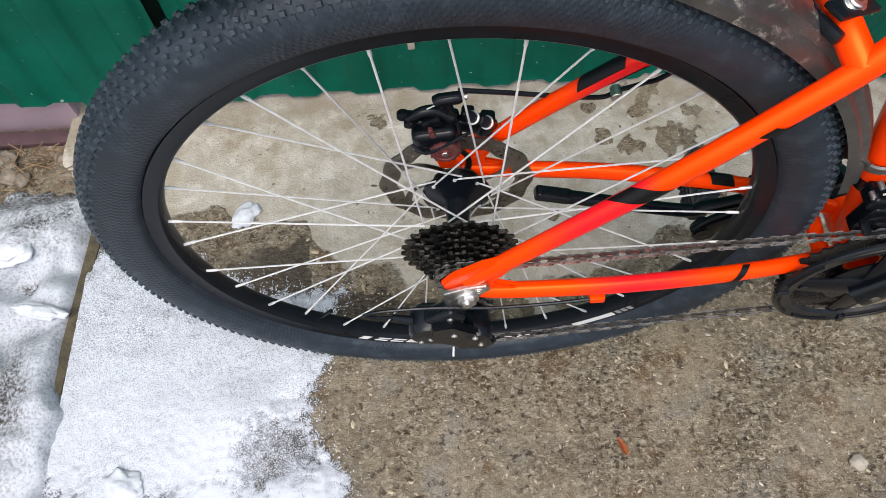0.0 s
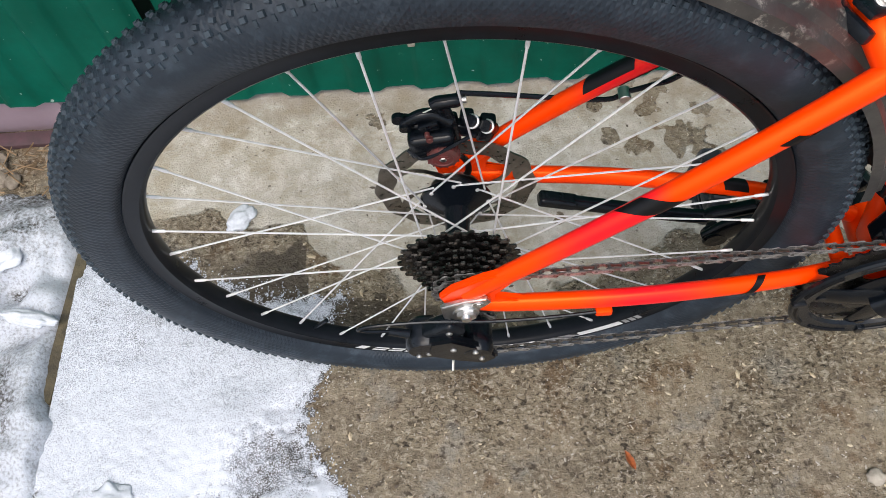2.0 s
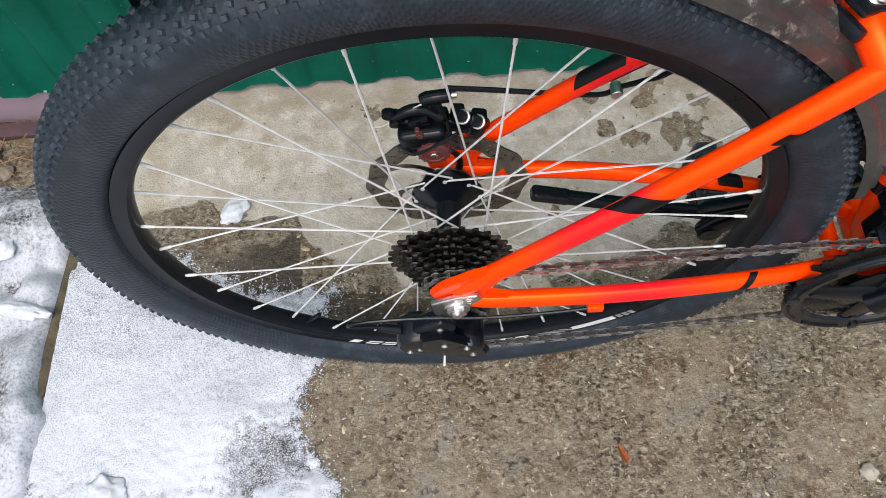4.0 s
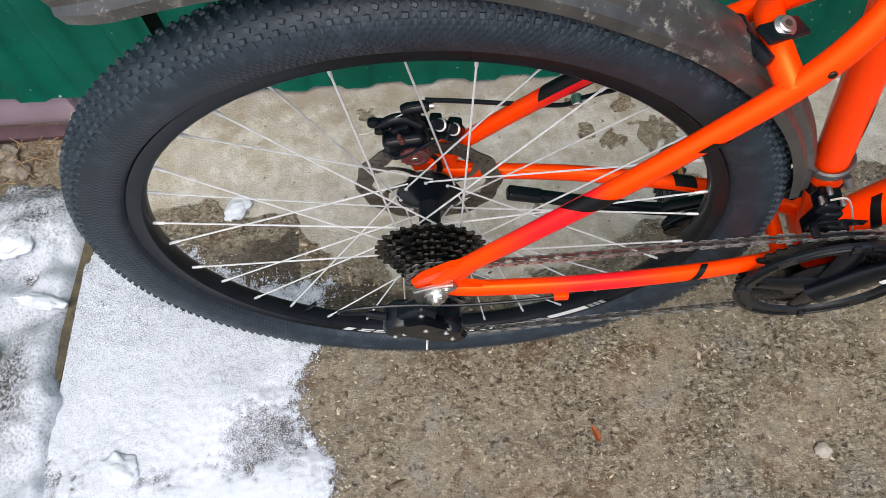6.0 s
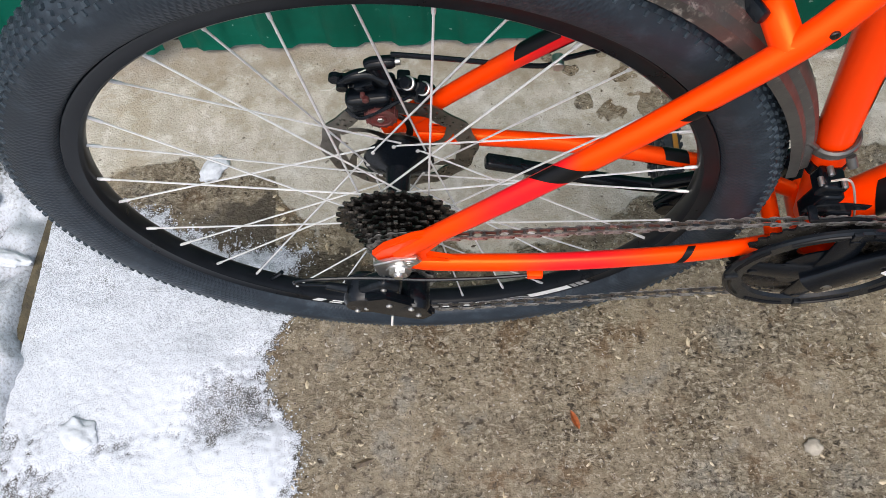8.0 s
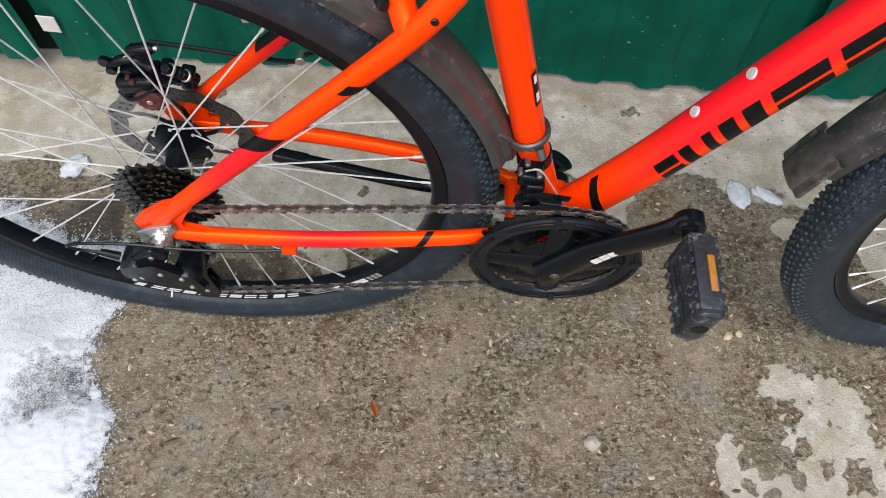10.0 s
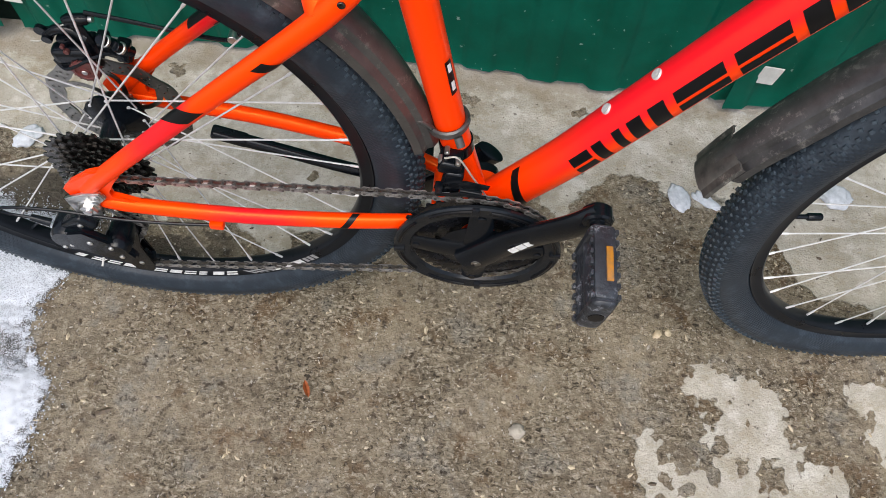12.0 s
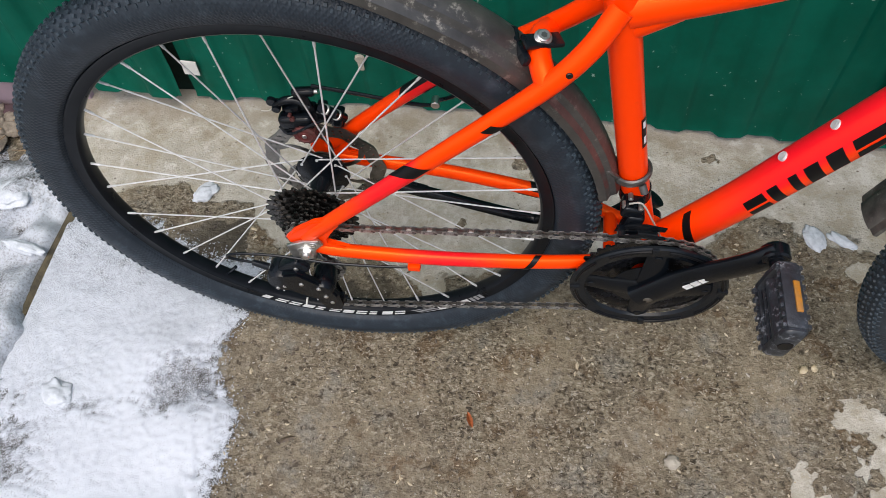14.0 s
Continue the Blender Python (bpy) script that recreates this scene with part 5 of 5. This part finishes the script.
# rear derailleur
bm = revolve(bmesh.new(), [(0.0005, -0.064), (0.018, -0.064), (0.0215, -0.068), (0.0215, -0.092), (0.0185, -0.0965), (0.0005, -0.0972)], (-0.038, 0, 0.312), 28)
block(bm, P(-0.020, 0.080, 0.334), (0.040, 0.020, 0.026), pose(0, 0, 0, 0, -38, 0), 0.006, 3)
rd = part("rear_derailleur", bm, BLACK_PLASTIC, bicycle, "black rear derailleur with silver screws")
bm = revolve(bmesh.new(), [(0.0005, -0.062), (0.014, -0.062), (0.0165, -0.066), (0.0165, -0.094), (0.0140, -0.0985), (0.0005, -0.0992)], (0.013, 0, 0.300), 24)
part("lower_pivot", bm, BLACK_METAL, rd)
bm = plate(bmesh.new(), [(-0.034, 0.334), (-0.012, 0.340), (0.026, 0.306), (0.034, 0.284), (0.020, 0.268), (-0.006, 0.282), (-0.040, 0.300)], -0.098, -0.088, 0.0025)
part("parallelogram", bm, BLACK_METAL, rd)
bm = plate(bmesh.new(), [(0.030, 0.300), (0.006, 0.306), (-0.014, 0.262), (-0.016, 0.205), (-0.008, 0.184), (0.012, 0.182), (0.020, 0.200), (0.016, 0.250)], -0.066, -0.063, 0.0008)
part("cage_plate", bm, BLACK_METAL, rd)
bm = plate(bmesh.new(), [(0.026, 0.298), (0.006, 0.300), (-0.006, 0.260), (-0.010, 0.205), (-0.002, 0.190), (0.010, 0.190), (0.016, 0.206), (0.010, 0.250)], -0.049, -0.046, 0.0008)
part("cage_plate", bm, BLACK_METAL, rd)
for c in (GUIDE, TENSION):
    part("jockey_wheel", toothed(0.0175, 11, -0.0580, -0.0530, 0.004, c, 0.0036), BLACK_PLASTIC, rd, smooth=False)
for s, o, u, r in ((-0.047, 0.0972, 0.299, 0.0030), (-0.036, 0.0972, 0.305, 0.0030), (-0.014, 0.0905, 0.342, 0.0034), (-0.011, 0.0985, 0.316, 0.0034), (0.011, 0.0995, 0.308, 0.0032), (0.017, 0.0995, 0.288, 0.0032), (0.004, 0.0665, 0.205, 0.0035)):
    bm = disc(bmesh.new(), P(s, 0, u), r, -o + 0.003, -o - 0.0008, 12)
    disc(bm, P(s, 0, u), r * 0.45, -o - 0.0006, -o - 0.0011, 6, 0.0001)
    part("screw", bm, ALLOY, rd, "silver screw")
bm = tube([P(-0.013, 0.094, 0.272), P(-0.014, 0.103, 0.266)], 0.0013, 8)
part("cable_end", bm, WIRE, rd)
bm = tube([P(-0.055, 0.083, 0.330), P(-0.066, 0.083, 0.336), P(-0.074, 0.083, 0.340)], lambda t: 0.0052 - 0.0012 * t, 12)
part("cable_adjuster", bm, BLACK_PLASTIC, rd)
bm = tube([P(-0.072, 0.083, 0.339), P(-0.094, 0.086, 0.350), P(-0.100, 0.088, 0.362), P(-0.078, 0.088, 0.369), P(-0.030, 0.086, 0.366), P(0.030, 0.084, 0.354), P(0.090, 0.080, 0.347), P(0.135, 0.076, 0.344)], 0.0019, 8)
part("shift_cable", bm, BLACK_PLASTIC, bicycle, "black shift cable housing")
bm = block(bmesh.new(), P(0.138, 0.074, 0.343), (0.016, 0.010, 0.010), None, 0.002)
part("cable_stop", bm, PAINT, bicycle)

# rear brake caliper on the far side
def caliper_part(name, bm, mat, owner, text=""):
    bmesh.ops.transform(bm, matrix=Matrix.Translation((-0.002, 0.066, 0.446)) @ Matrix.Scale(0.90, 4) @ Matrix.Translation((0.006, -0.058, -0.450)), verts=bm.verts[:])
    return part(name, bm, mat, owner, text)


bm = block(bmesh.new(), P(-0.024, -0.050, 0.464), (0.050, 0.022, 0.026), pose(0, 0, 0, 0, -6, 0), 0.009, 4)
block(bm, P(-0.020, -0.064, 0.466), (0.050, 0.016, 0.030), pose(0, 0, 0, 0, -6, 0), 0.006, 3)
block(bm, P(-0.030, -0.046, 0.452), (0.036, 0.014, 0.012), pose(0, 0, 0, 0, -10, 0), 0.005, 3)
caliper = caliper_part("brake_caliper", bm, BLACK_METAL, bicycle, "black mechanical disc brake caliper")
bm = block(bmesh.new(), P(0.020, -0.062, 0.460), (0.044, 0.012, 0.018), pose(0, 0, 0, 0, 20, 0), 0.004, 3)
block(bm, P(0.032, -0.062, 0.462), (0.016, 0.018, 0.030), pose(0, 0, 0, 0, 14, 0), 0.004, 3)
block(bm, P(0.012, -0.064, 0.474), (0.014, 0.014, 0.026), pose(0, 0, 0, 0, 8, 0), 0.004, 3)
caliper_part("mount_adapter", bm, BLACK_METAL, caliper)
bm = revolve(bmesh.new(), [(0.0005, -0.0385), (0.006, -0.0385), (0.0065, -0.0375), (0.0105, -0.0375), (0.0115, -0.0385), (0.0150, -0.0380), (0.0168, -0.0365), (0.0172, -0.028), (0.0150, -0.026)], (0, 0, 0), 28)
bmesh.ops.transform(bm, matrix=pose(-0.014, 0.0735, 0.447), verts=bm.verts[:])
knob = caliper_part("adjuster_knob", bm, RED_PLASTIC, caliper, "dusty dark red pad adjuster")
for k in range(14):
    a = 2 * math.pi * k / 14
    bm = sweep(bmesh.new(), [P(-0.014 + 0.0172 * math.cos(a), -0.0365, 0.447 + 0.0172 * math.sin(a)), P(-0.014 + 0.0172 * math.cos(a), -0.0470, 0.447 + 0.0172 * math.sin(a))], 0.0011, 5)
    caliper_part("grip_rib", bm, RED_PLASTIC, knob)
bm = disc(bmesh.new(), P(-0.014, 0, 0.447), 0.0040, 0.0355, 0.0338, 6)
caliper_part("knob_screw", bm, ALLOY, knob)
bm = tube([P(-0.004, -0.056, 0.452), P(-0.006, -0.058, 0.476), P(-0.010, -0.060, 0.494), P(-0.014, -0.061, 0.508)], lambda t: 0.0105 - 0.003 * t, 14, flat=0.6)
sweep(bm, [P(-0.020, -0.061, 0.506), P(-0.016, -0.061, 0.509), P(0.004, -0.061, 0.511), P(0.008, -0.061, 0.511)], lambda t: 0.0072 if t < 0.9 else 0.005, 14)
caliper_part("brake_lever_arm", bm, BLACK_METAL, caliper)
bm = tube([P(0.006, -0.061, 0.511), P(0.013, -0.0612, 0.5115)], 0.0036, 12)
caliper_part("ferrule", bm, ALLOY, caliper, "silver cable ferrule")
bm = tube([P(-0.004, -0.058, 0.482), P(-0.020, -0.060, 0.492), P(-0.036, -0.058, 0.494), P(-0.052, -0.057, 0.484)], lambda t: 0.0075 - 0.002 * t, 12)
block(bm, P(-0.026, -0.054, 0.484), (0.022, 0.012, 0.010), pose(0, 0, 0, 0, -16, 0), 0.003)
caliper_part("anchor_arm", bm, BLACK_METAL, caliper)
bm = sweep(bmesh.new(), [P(-0.050, -0.050, 0.482), P(-0.050, -0.066, 0.484)], 0.0062, 12)
sweep(bm, [P(-0.056, -0.055, 0.491), P(-0.056, -0.061, 0.491)], 0.0070, 12)
caliper_part("anchor_bolt", bm, BLACK_METAL, caliper)
bm = tube([P(-0.046, -0.057, 0.490), P(-0.030, -0.057, 0.500), P(-0.012, -0.060, 0.507)], 0.0008, 6)
sweep(bm, curve_through([P(-0.056, -0.056, 0.480), P(-0.064, -0.056, 0.474), P(-0.075, -0.056, 0.473)], 4), 0.0008, 6)
caliper_part("brake_wire", bm, WIRE, caliper)
bm = tube([P(-0.050, -0.044, 0.456), P(-0.036, -0.036, 0.450), P(-0.016, -0.036, 0.460), P(0.004, -0.040, 0.470), P(0.020, -0.050, 0.468)], 0.0021, 8)
caliper_part("wire_loop", bm, BLACK_PLASTIC, caliper)
for s, u, r in ((-0.026, 0.476, 0.0036), (-0.028, 0.484, 0.0026)):
    bm = disc(bmesh.new(), P(s, 0, u), r, 0.044, 0.0385, 12)
    caliper_part("pad_clip", bm, RED_PLASTIC, caliper)
for s, u in ((0.020, 0.488), (0.035, 0.478)):
    axis = Vector((-0.35, -0.45, 0.82)).normalized()
    foot = P(s, -0.058, u - 0.010)
    for mat, lo, hi, r in ((BLACK_METAL, -0.012, 0.004, 0.0070), (ALLOY, 0.004, 0.0075, 0.0078), (BLACK_METAL, 0.0075, 0.0150, 0.0064)):
        bm = sweep(bmesh.new(), [foot + axis * lo, foot + axis * (hi - 0.0006), foot + axis * hi], lambda t: r if t < 0.9 else r * 0.88, 16)
        if hi > 0.01:
            sweep(bm, [foot + axis * hi, foot + axis * (hi + 0.0002)], 0.0035, 6)
        caliper_part("caliper_bolt" if mat is BLACK_METAL else "dished_washer", bm, mat, caliper, "" if mat is BLACK_METAL else "silver dished washer")
bm = tube([P(0.007, -0.072, 0.507), P(0.050, -0.075, 0.496), P(0.112, -0.079, 0.479), P(0.146, -0.080, 0.474), P(0.159, -0.078, 0.485), P(0.179, -0.074, 0.498), P(0.201, -0.066, 0.523), P(0.262, -0.052, 0.628)], 0.0025, 8)
part("brake_cable", bm, BLACK_PLASTIC, bicycle, "black brake cable housing")
bm = disc(bmesh.new(), P(0.157, 0, 0.485), 0.0056, 0.082, 0.069, 12)
part("rack_bolt", bm, ALLOY, bicycle)
bm = disc(bmesh.new(), P(0.305, 0, 0.660), 0.0034, -0.040, -0.0455, 12)
part("stay_boss", bm, SPROCKET, bicycle)

# front derailleur
bm = block(bmesh.new(), P(0.399, 0.030, 0.408), (0.020, 0.020, 0.046), pose(0, 0, 0, 0, 8, 0), 0.004, 3)
block(bm, P(0.396, 0.026, 0.436), (0.024, 0.024, 0.018), pose(0, 0, 0, 0, 12, 0), 0.004, 3)
fd = part("front_derailleur", bm, BLACK_METAL, bicycle, "black front derailleur")
bm = plate(bmesh.new(), [(0.384, 0.412), (0.385, 0.418), (0.414, 0.423), (0.436, 0.419), (0.437, 0.414), (0.414, 0.417)], -0.0560, -0.0548, 0.0003)
plate(bm, [(0.380, 0.404), (0.382, 0.416), (0.414, 0.422), (0.440, 0.416), (0.438, 0.408), (0.410, 0.408)], -0.0415, -0.040, 0.0004)
block(bm, P(0.386, 0.048, 0.416), (0.008, 0.016, 0.004), None, 0.001)
part("chain_cage", bm, BLACK_METAL, fd)
bm = sweep(bmesh.new(), [P(0.4015, 0, 0.425), P(0.3995, 0, 0.440)], 0.0185, 24)
part("clamp_band", bm, BLACK_METAL, fd)
bm = tube([P(0.408, 0.034, 0.392), P(0.432, 0.034, 0.388)], 0.0055, 12)
part("pivot", bm, BLACK_PLASTIC, fd)
for s, o, u in ((0.386, 0.036, 0.444), (0.404, 0.040, 0.447), (0.392, 0.030, 0.452)):
    bm = sweep(bmesh.new(), [P(s, o - 0.010, u), P(s, o - 0.002, u)], 0.0029, 12)
    sweep(bm, [P(s, o - 0.002, u), P(s, o - 0.001, u)], 0.0015, 6)
    part("screw", bm, ALLOY, fd, "silver screw")
bm = tube([P(0.390, 0.034, 0.452), P(0.404, 0.036, 0.456), P(0.420, 0.038, 0.428), P(0.446, 0.034, 0.368)], 0.0011, 6)
sweep(bm, [P(0.4435, 0.034, 0.372), P(0.4495, 0.034, 0.358)], 0.0022, 8)
part("shift_wire", bm, WIRE, bicycle, "bare pale shift wire")

# kickstand folded along the far chain stay
bm = tube([P(0.345, -0.058, 0.300), P(0.30, -0.070, 0.262), P(0.270, -0.074, 0.252), P(0.128, -0.074, 0.300)], 0.0085, 14)
stand = part("kickstand", bm, BLACK_METAL, bicycle, "black kickstand folded up")
bm = block(bmesh.new(), P(0.112, -0.074, 0.306), (0.046, 0.017, 0.014), pose(0, 0, 0, 0, 19, 0), 0.005, 3)
part("rubber_foot", bm, BLACK_PLASTIC, stand)
bm = block(bmesh.new(), P(0.350, -0.056, 0.318), (0.046, 0.026, 0.036), None, 0.006, 3)
part("stand_bracket", bm, BLACK_METAL, stand)
bm = tube([P(0.434, -0.030, 0.311), P(0.434, -0.048, 0.311)], 0.021, 24)
part("bottom_bracket_cup", bm, BLACK_METAL, bicycle)


# ---- loose things on the ground ----
def lump(name, at, size, mat, label, category, seed, group="", flat=0.5, kind=""):
    bm = bmesh.new()
    bmesh.ops.create_icosphere(bm, subdivisions=4 if size[0] > 0.02 else 3, radius=1.0)
    for v in bm.verts:
        k = 1 + 0.07 * noise.noise(v.co * 12 + Vector((0, seed, 0))) + 0.34 * noise.noise(v.co * 1.8 + Vector((seed, seed * 2, 0))) + 0.10 * noise.noise(v.co * 5 + Vector((seed, 0, 0)))
        v.co = Vector((v.co.x * size[0] * k, v.co.y * size[1] * k, max(v.co.z, -0.25) * size[2] * k))
    bmesh.ops.transform(bm, matrix=pose(*at, 0, 0, seed * 47), verts=bm.verts[:])
    ob = thing(name, bm, mat, label, category, group, kind, smooth=False)
    ob.data.polygons.foreach_set("use_smooth", [True] * len(ob.data.polygons))
    return ob


lump("ice_lump", (-0.352, 0.252, 0.003), (0.027, 0.018, 0.010), ICE, "melting lump of ice on wet concrete", "ice", 1.0, "ice lumps")
lump("snow_lump", (0.787, 0.236, 0.002), (0.026, 0.017, 0.006), ICE, "small white lump of snow on wet concrete", "snow", 2.3, "snow lumps")
lump("snow_lump", (0.835, 0.234, 0.001), (0.026, 0.011, 0.0035), ICE, "thin half-melted remnant of snow on concrete", "snow", 3.1, "snow lumps")
lump("snow_lump", (1.062, 0.262, 0.003), (0.026, 0.024, 0.009), ICE, "small white lump of snow behind the front wheel", "snow", 4.7, "snow lumps")
lump("snow_lump", (-0.485, -0.178, 0.008), (0.022, 0.030, 0.010), ICE, "white chunk of snow lying on thin snow", "snow", 5.2, "snow lumps")
lump("snow_lump", (-0.725, 0.20, 0.030), (0.034, 0.040, 0.014), ICE, "rounded block of old snow on the bank", "snow", 6.1, "snow lumps")
lump("snow_lump", (-0.655, 0.090, 0.020), (0.045, 0.012, 0.010), ICE, "broken crust of old snow", "snow", 7.4, "snow lumps")
lump("pale_pebble", (0.521, -0.193, 0.002), (0.011, 0.012, 0.006), STONE, "pale pebble on wet dirty concrete", "pebble", 1.7)
lump("pebble", (0.735, -0.022, 0.002), (0.006, 0.008, 0.004), HUSK, "small tan pebble on wet concrete", "pebble", 2.9)
lump("pebble", (0.752, -0.018, 0.002), (0.005, 0.007, 0.004), HUSK, "small tan pebble on wet concrete", "pebble", 3.9)
bm = bmesh.new()
outline = [(-0.5, 0), (-0.3, 0.20), (0.05, 0.26), (0.3, 0.14), (0.5, 0.0), (0.3, -0.16), (0.0, -0.24), (-0.32, -0.18)]
top = [bm.verts.new((x * 0.030, y * 0.026, 0.004 + 0.006 * x * x + 0.012 * abs(y))) for x, y in outline]
low = [bm.verts.new((x * 0.030, y * 0.026, 0.0034 + 0.006 * x * x + 0.012 * abs(y))) for x, y in outline]
mid = [bm.verts.new((0, 0, 0.0025)), bm.verts.new((0, 0, 0.0019))]
for i in range(len(top)):
    k = (i + 1) % len(top)
    bm.faces.new((top[i], top[k], mid[0]))
    bm.faces.new((low[k], low[i], mid[1]))
    bm.faces.new((top[i], low[i], low[k], top[k]))
bmesh.ops.transform(bm, matrix=pose(0.208, -0.158, 0, 0, 0, 112) @ Matrix.Diagonal((0.95, 0.72, 1.6, 1)), verts=bm.verts[:])
thing("dry_leaf", bm, LEAF, "small curled orange leaf on wet concrete", "leaf")

rng = random.Random(11)
k = 0
while k < 26:
    x, y = rng.uniform(-1.0, -0.645), rng.uniform(0.36, 0.445)
    s = rng.uniform(0.008, 0.024)
    lump("rubble_stone", (x, y, -0.026 + s * 0.2), (s * rng.uniform(1, 1.5), s, s * 0.6), RUBBLE, "pale rubble stone at the foot of the board", "stone", rng.uniform(0, 9), "rubble stones")
    k += 1
for k in range(48):
    x, y, a = rng.uniform(-1.0, -0.65), rng.uniform(0.335, 0.43), rng.uniform(0, 6.28)
    l = rng.uniform(0.010, 0.034)
    d = Vector((math.cos(a), math.sin(a) * 0.6, 0)) * l
    c = Vector((x, y, rng.uniform(-0.018, -0.004)))
    bm = sweep(bmesh.new(), curve_through([c - d, c + Vector((0, 0, 0.004)), c + d + Vector((0, 0, rng.uniform(-0.006, 0.010)))], 3), 0.0008, 5, flat=1.6)
    thing("straw_stalk", bm, STRAW, "dry straw stalk lying on rubble", "straw", "straw stalks")


def scatter(name, mat, count, size, label, seed, where):
    """Grit too small to count, as one mesh."""
    r = random.Random(seed)
    verts, faces = [], []
    n = 0
    while n < count:
        x, y = r.uniform(-0.25, 1.25), r.uniform(-0.45, 0.46)
        if wetness(x, y) < 0.5 and r.random() > where:
            continue
        if snow_depth(x, y) > 0.01 and y < 0.2 and x < 0:
            continue
        s = size * math.exp(r.gauss(0, 0.45))
        e, a = r.uniform(0.9, 1.9), r.uniform(0, 6.28)
        q = len(verts)
        ca, sa = math.cos(a), math.sin(a)
        for lx, ly, lz in ((1, 0, 0.15), (0.3, 0.7, 0.2), (-0.8, 0.5, 0.1), (-0.9, -0.4, 0.15), (0.2, -0.75, 0.1), (0, 0, 0.75)):
            lx, ly = lx * e * r.uniform(0.7, 1.2), ly * r.uniform(0.7, 1.2)
            verts.append((x + s * (lx * ca - ly * sa), y + s * (lx * sa + ly * ca), 0.0005 + s * lz * 0.8))
        faces += [(q + i, q + (i + 1) % 5, q + 5) for i in range(5)] + [(q + 4, q + 3, q + 2, q + 1, q)]
        n += 1
    me = bpy.data.meshes.new(name)
    me.from_pydata(verts, [], faces)
    me.materials.append(mat)
    tagged(new(name, me), label, "grit", kind="stuff")


scatter("pale_grit", HUSK, 900, 0.00155, "pale grit and seed husks on wet concrete", 3, 0.06)
scatter("fine_grit", STONE, 3200, 0.0009, "fine pale sand grains on wet concrete", 21, 0.10)
scatter("dark_grit", DARK_GRIT, 1600, 0.0014, "dark crumbs of soil on wet concrete", 8, 0.12)


def snow_crumbs(count, seed):
    """Loose grains along the melting edge of the snow, as one mesh."""
    r = random.Random(seed)
    verts, faces = [], []
    n = 0
    while n < count:
        x, y = r.uniform(-0.5, -0.11), r.uniform(-0.45, 0.2)
        d = snow_depth(x, y)
        if not (-0.028 * r.random() ** 2 < d < 0.003 or (snow_bare(x, y) > 0.8 and r.random() < 0.5)):
            continue
        s = 0.0009 * math.exp(r.gauss(0, 0.4))
        q = len(verts)
        for lx, ly, lz in ((1, 0, 0), (0, 1, 0), (-1, 0, 0), (0, -1, 0), (0, 0, 1)):
            k = r.uniform(0.6, 1.3)
            verts.append((x + s * lx * k, y + s * ly * k, 0.003 + s * lz * k))
        faces += [(q + i, q + (i + 1) % 4, q + 4) for i in range(4)]
        n += 1
    me = bpy.data.meshes.new("snow_crumbs")
    me.from_pydata(verts, [], faces)
    me.materials.append(ICE)
    tagged(new("snow_crumbs", me), "loose white grains along the melting snow edge", "snow", kind="stuff")


snow_crumbs(1500, 31)
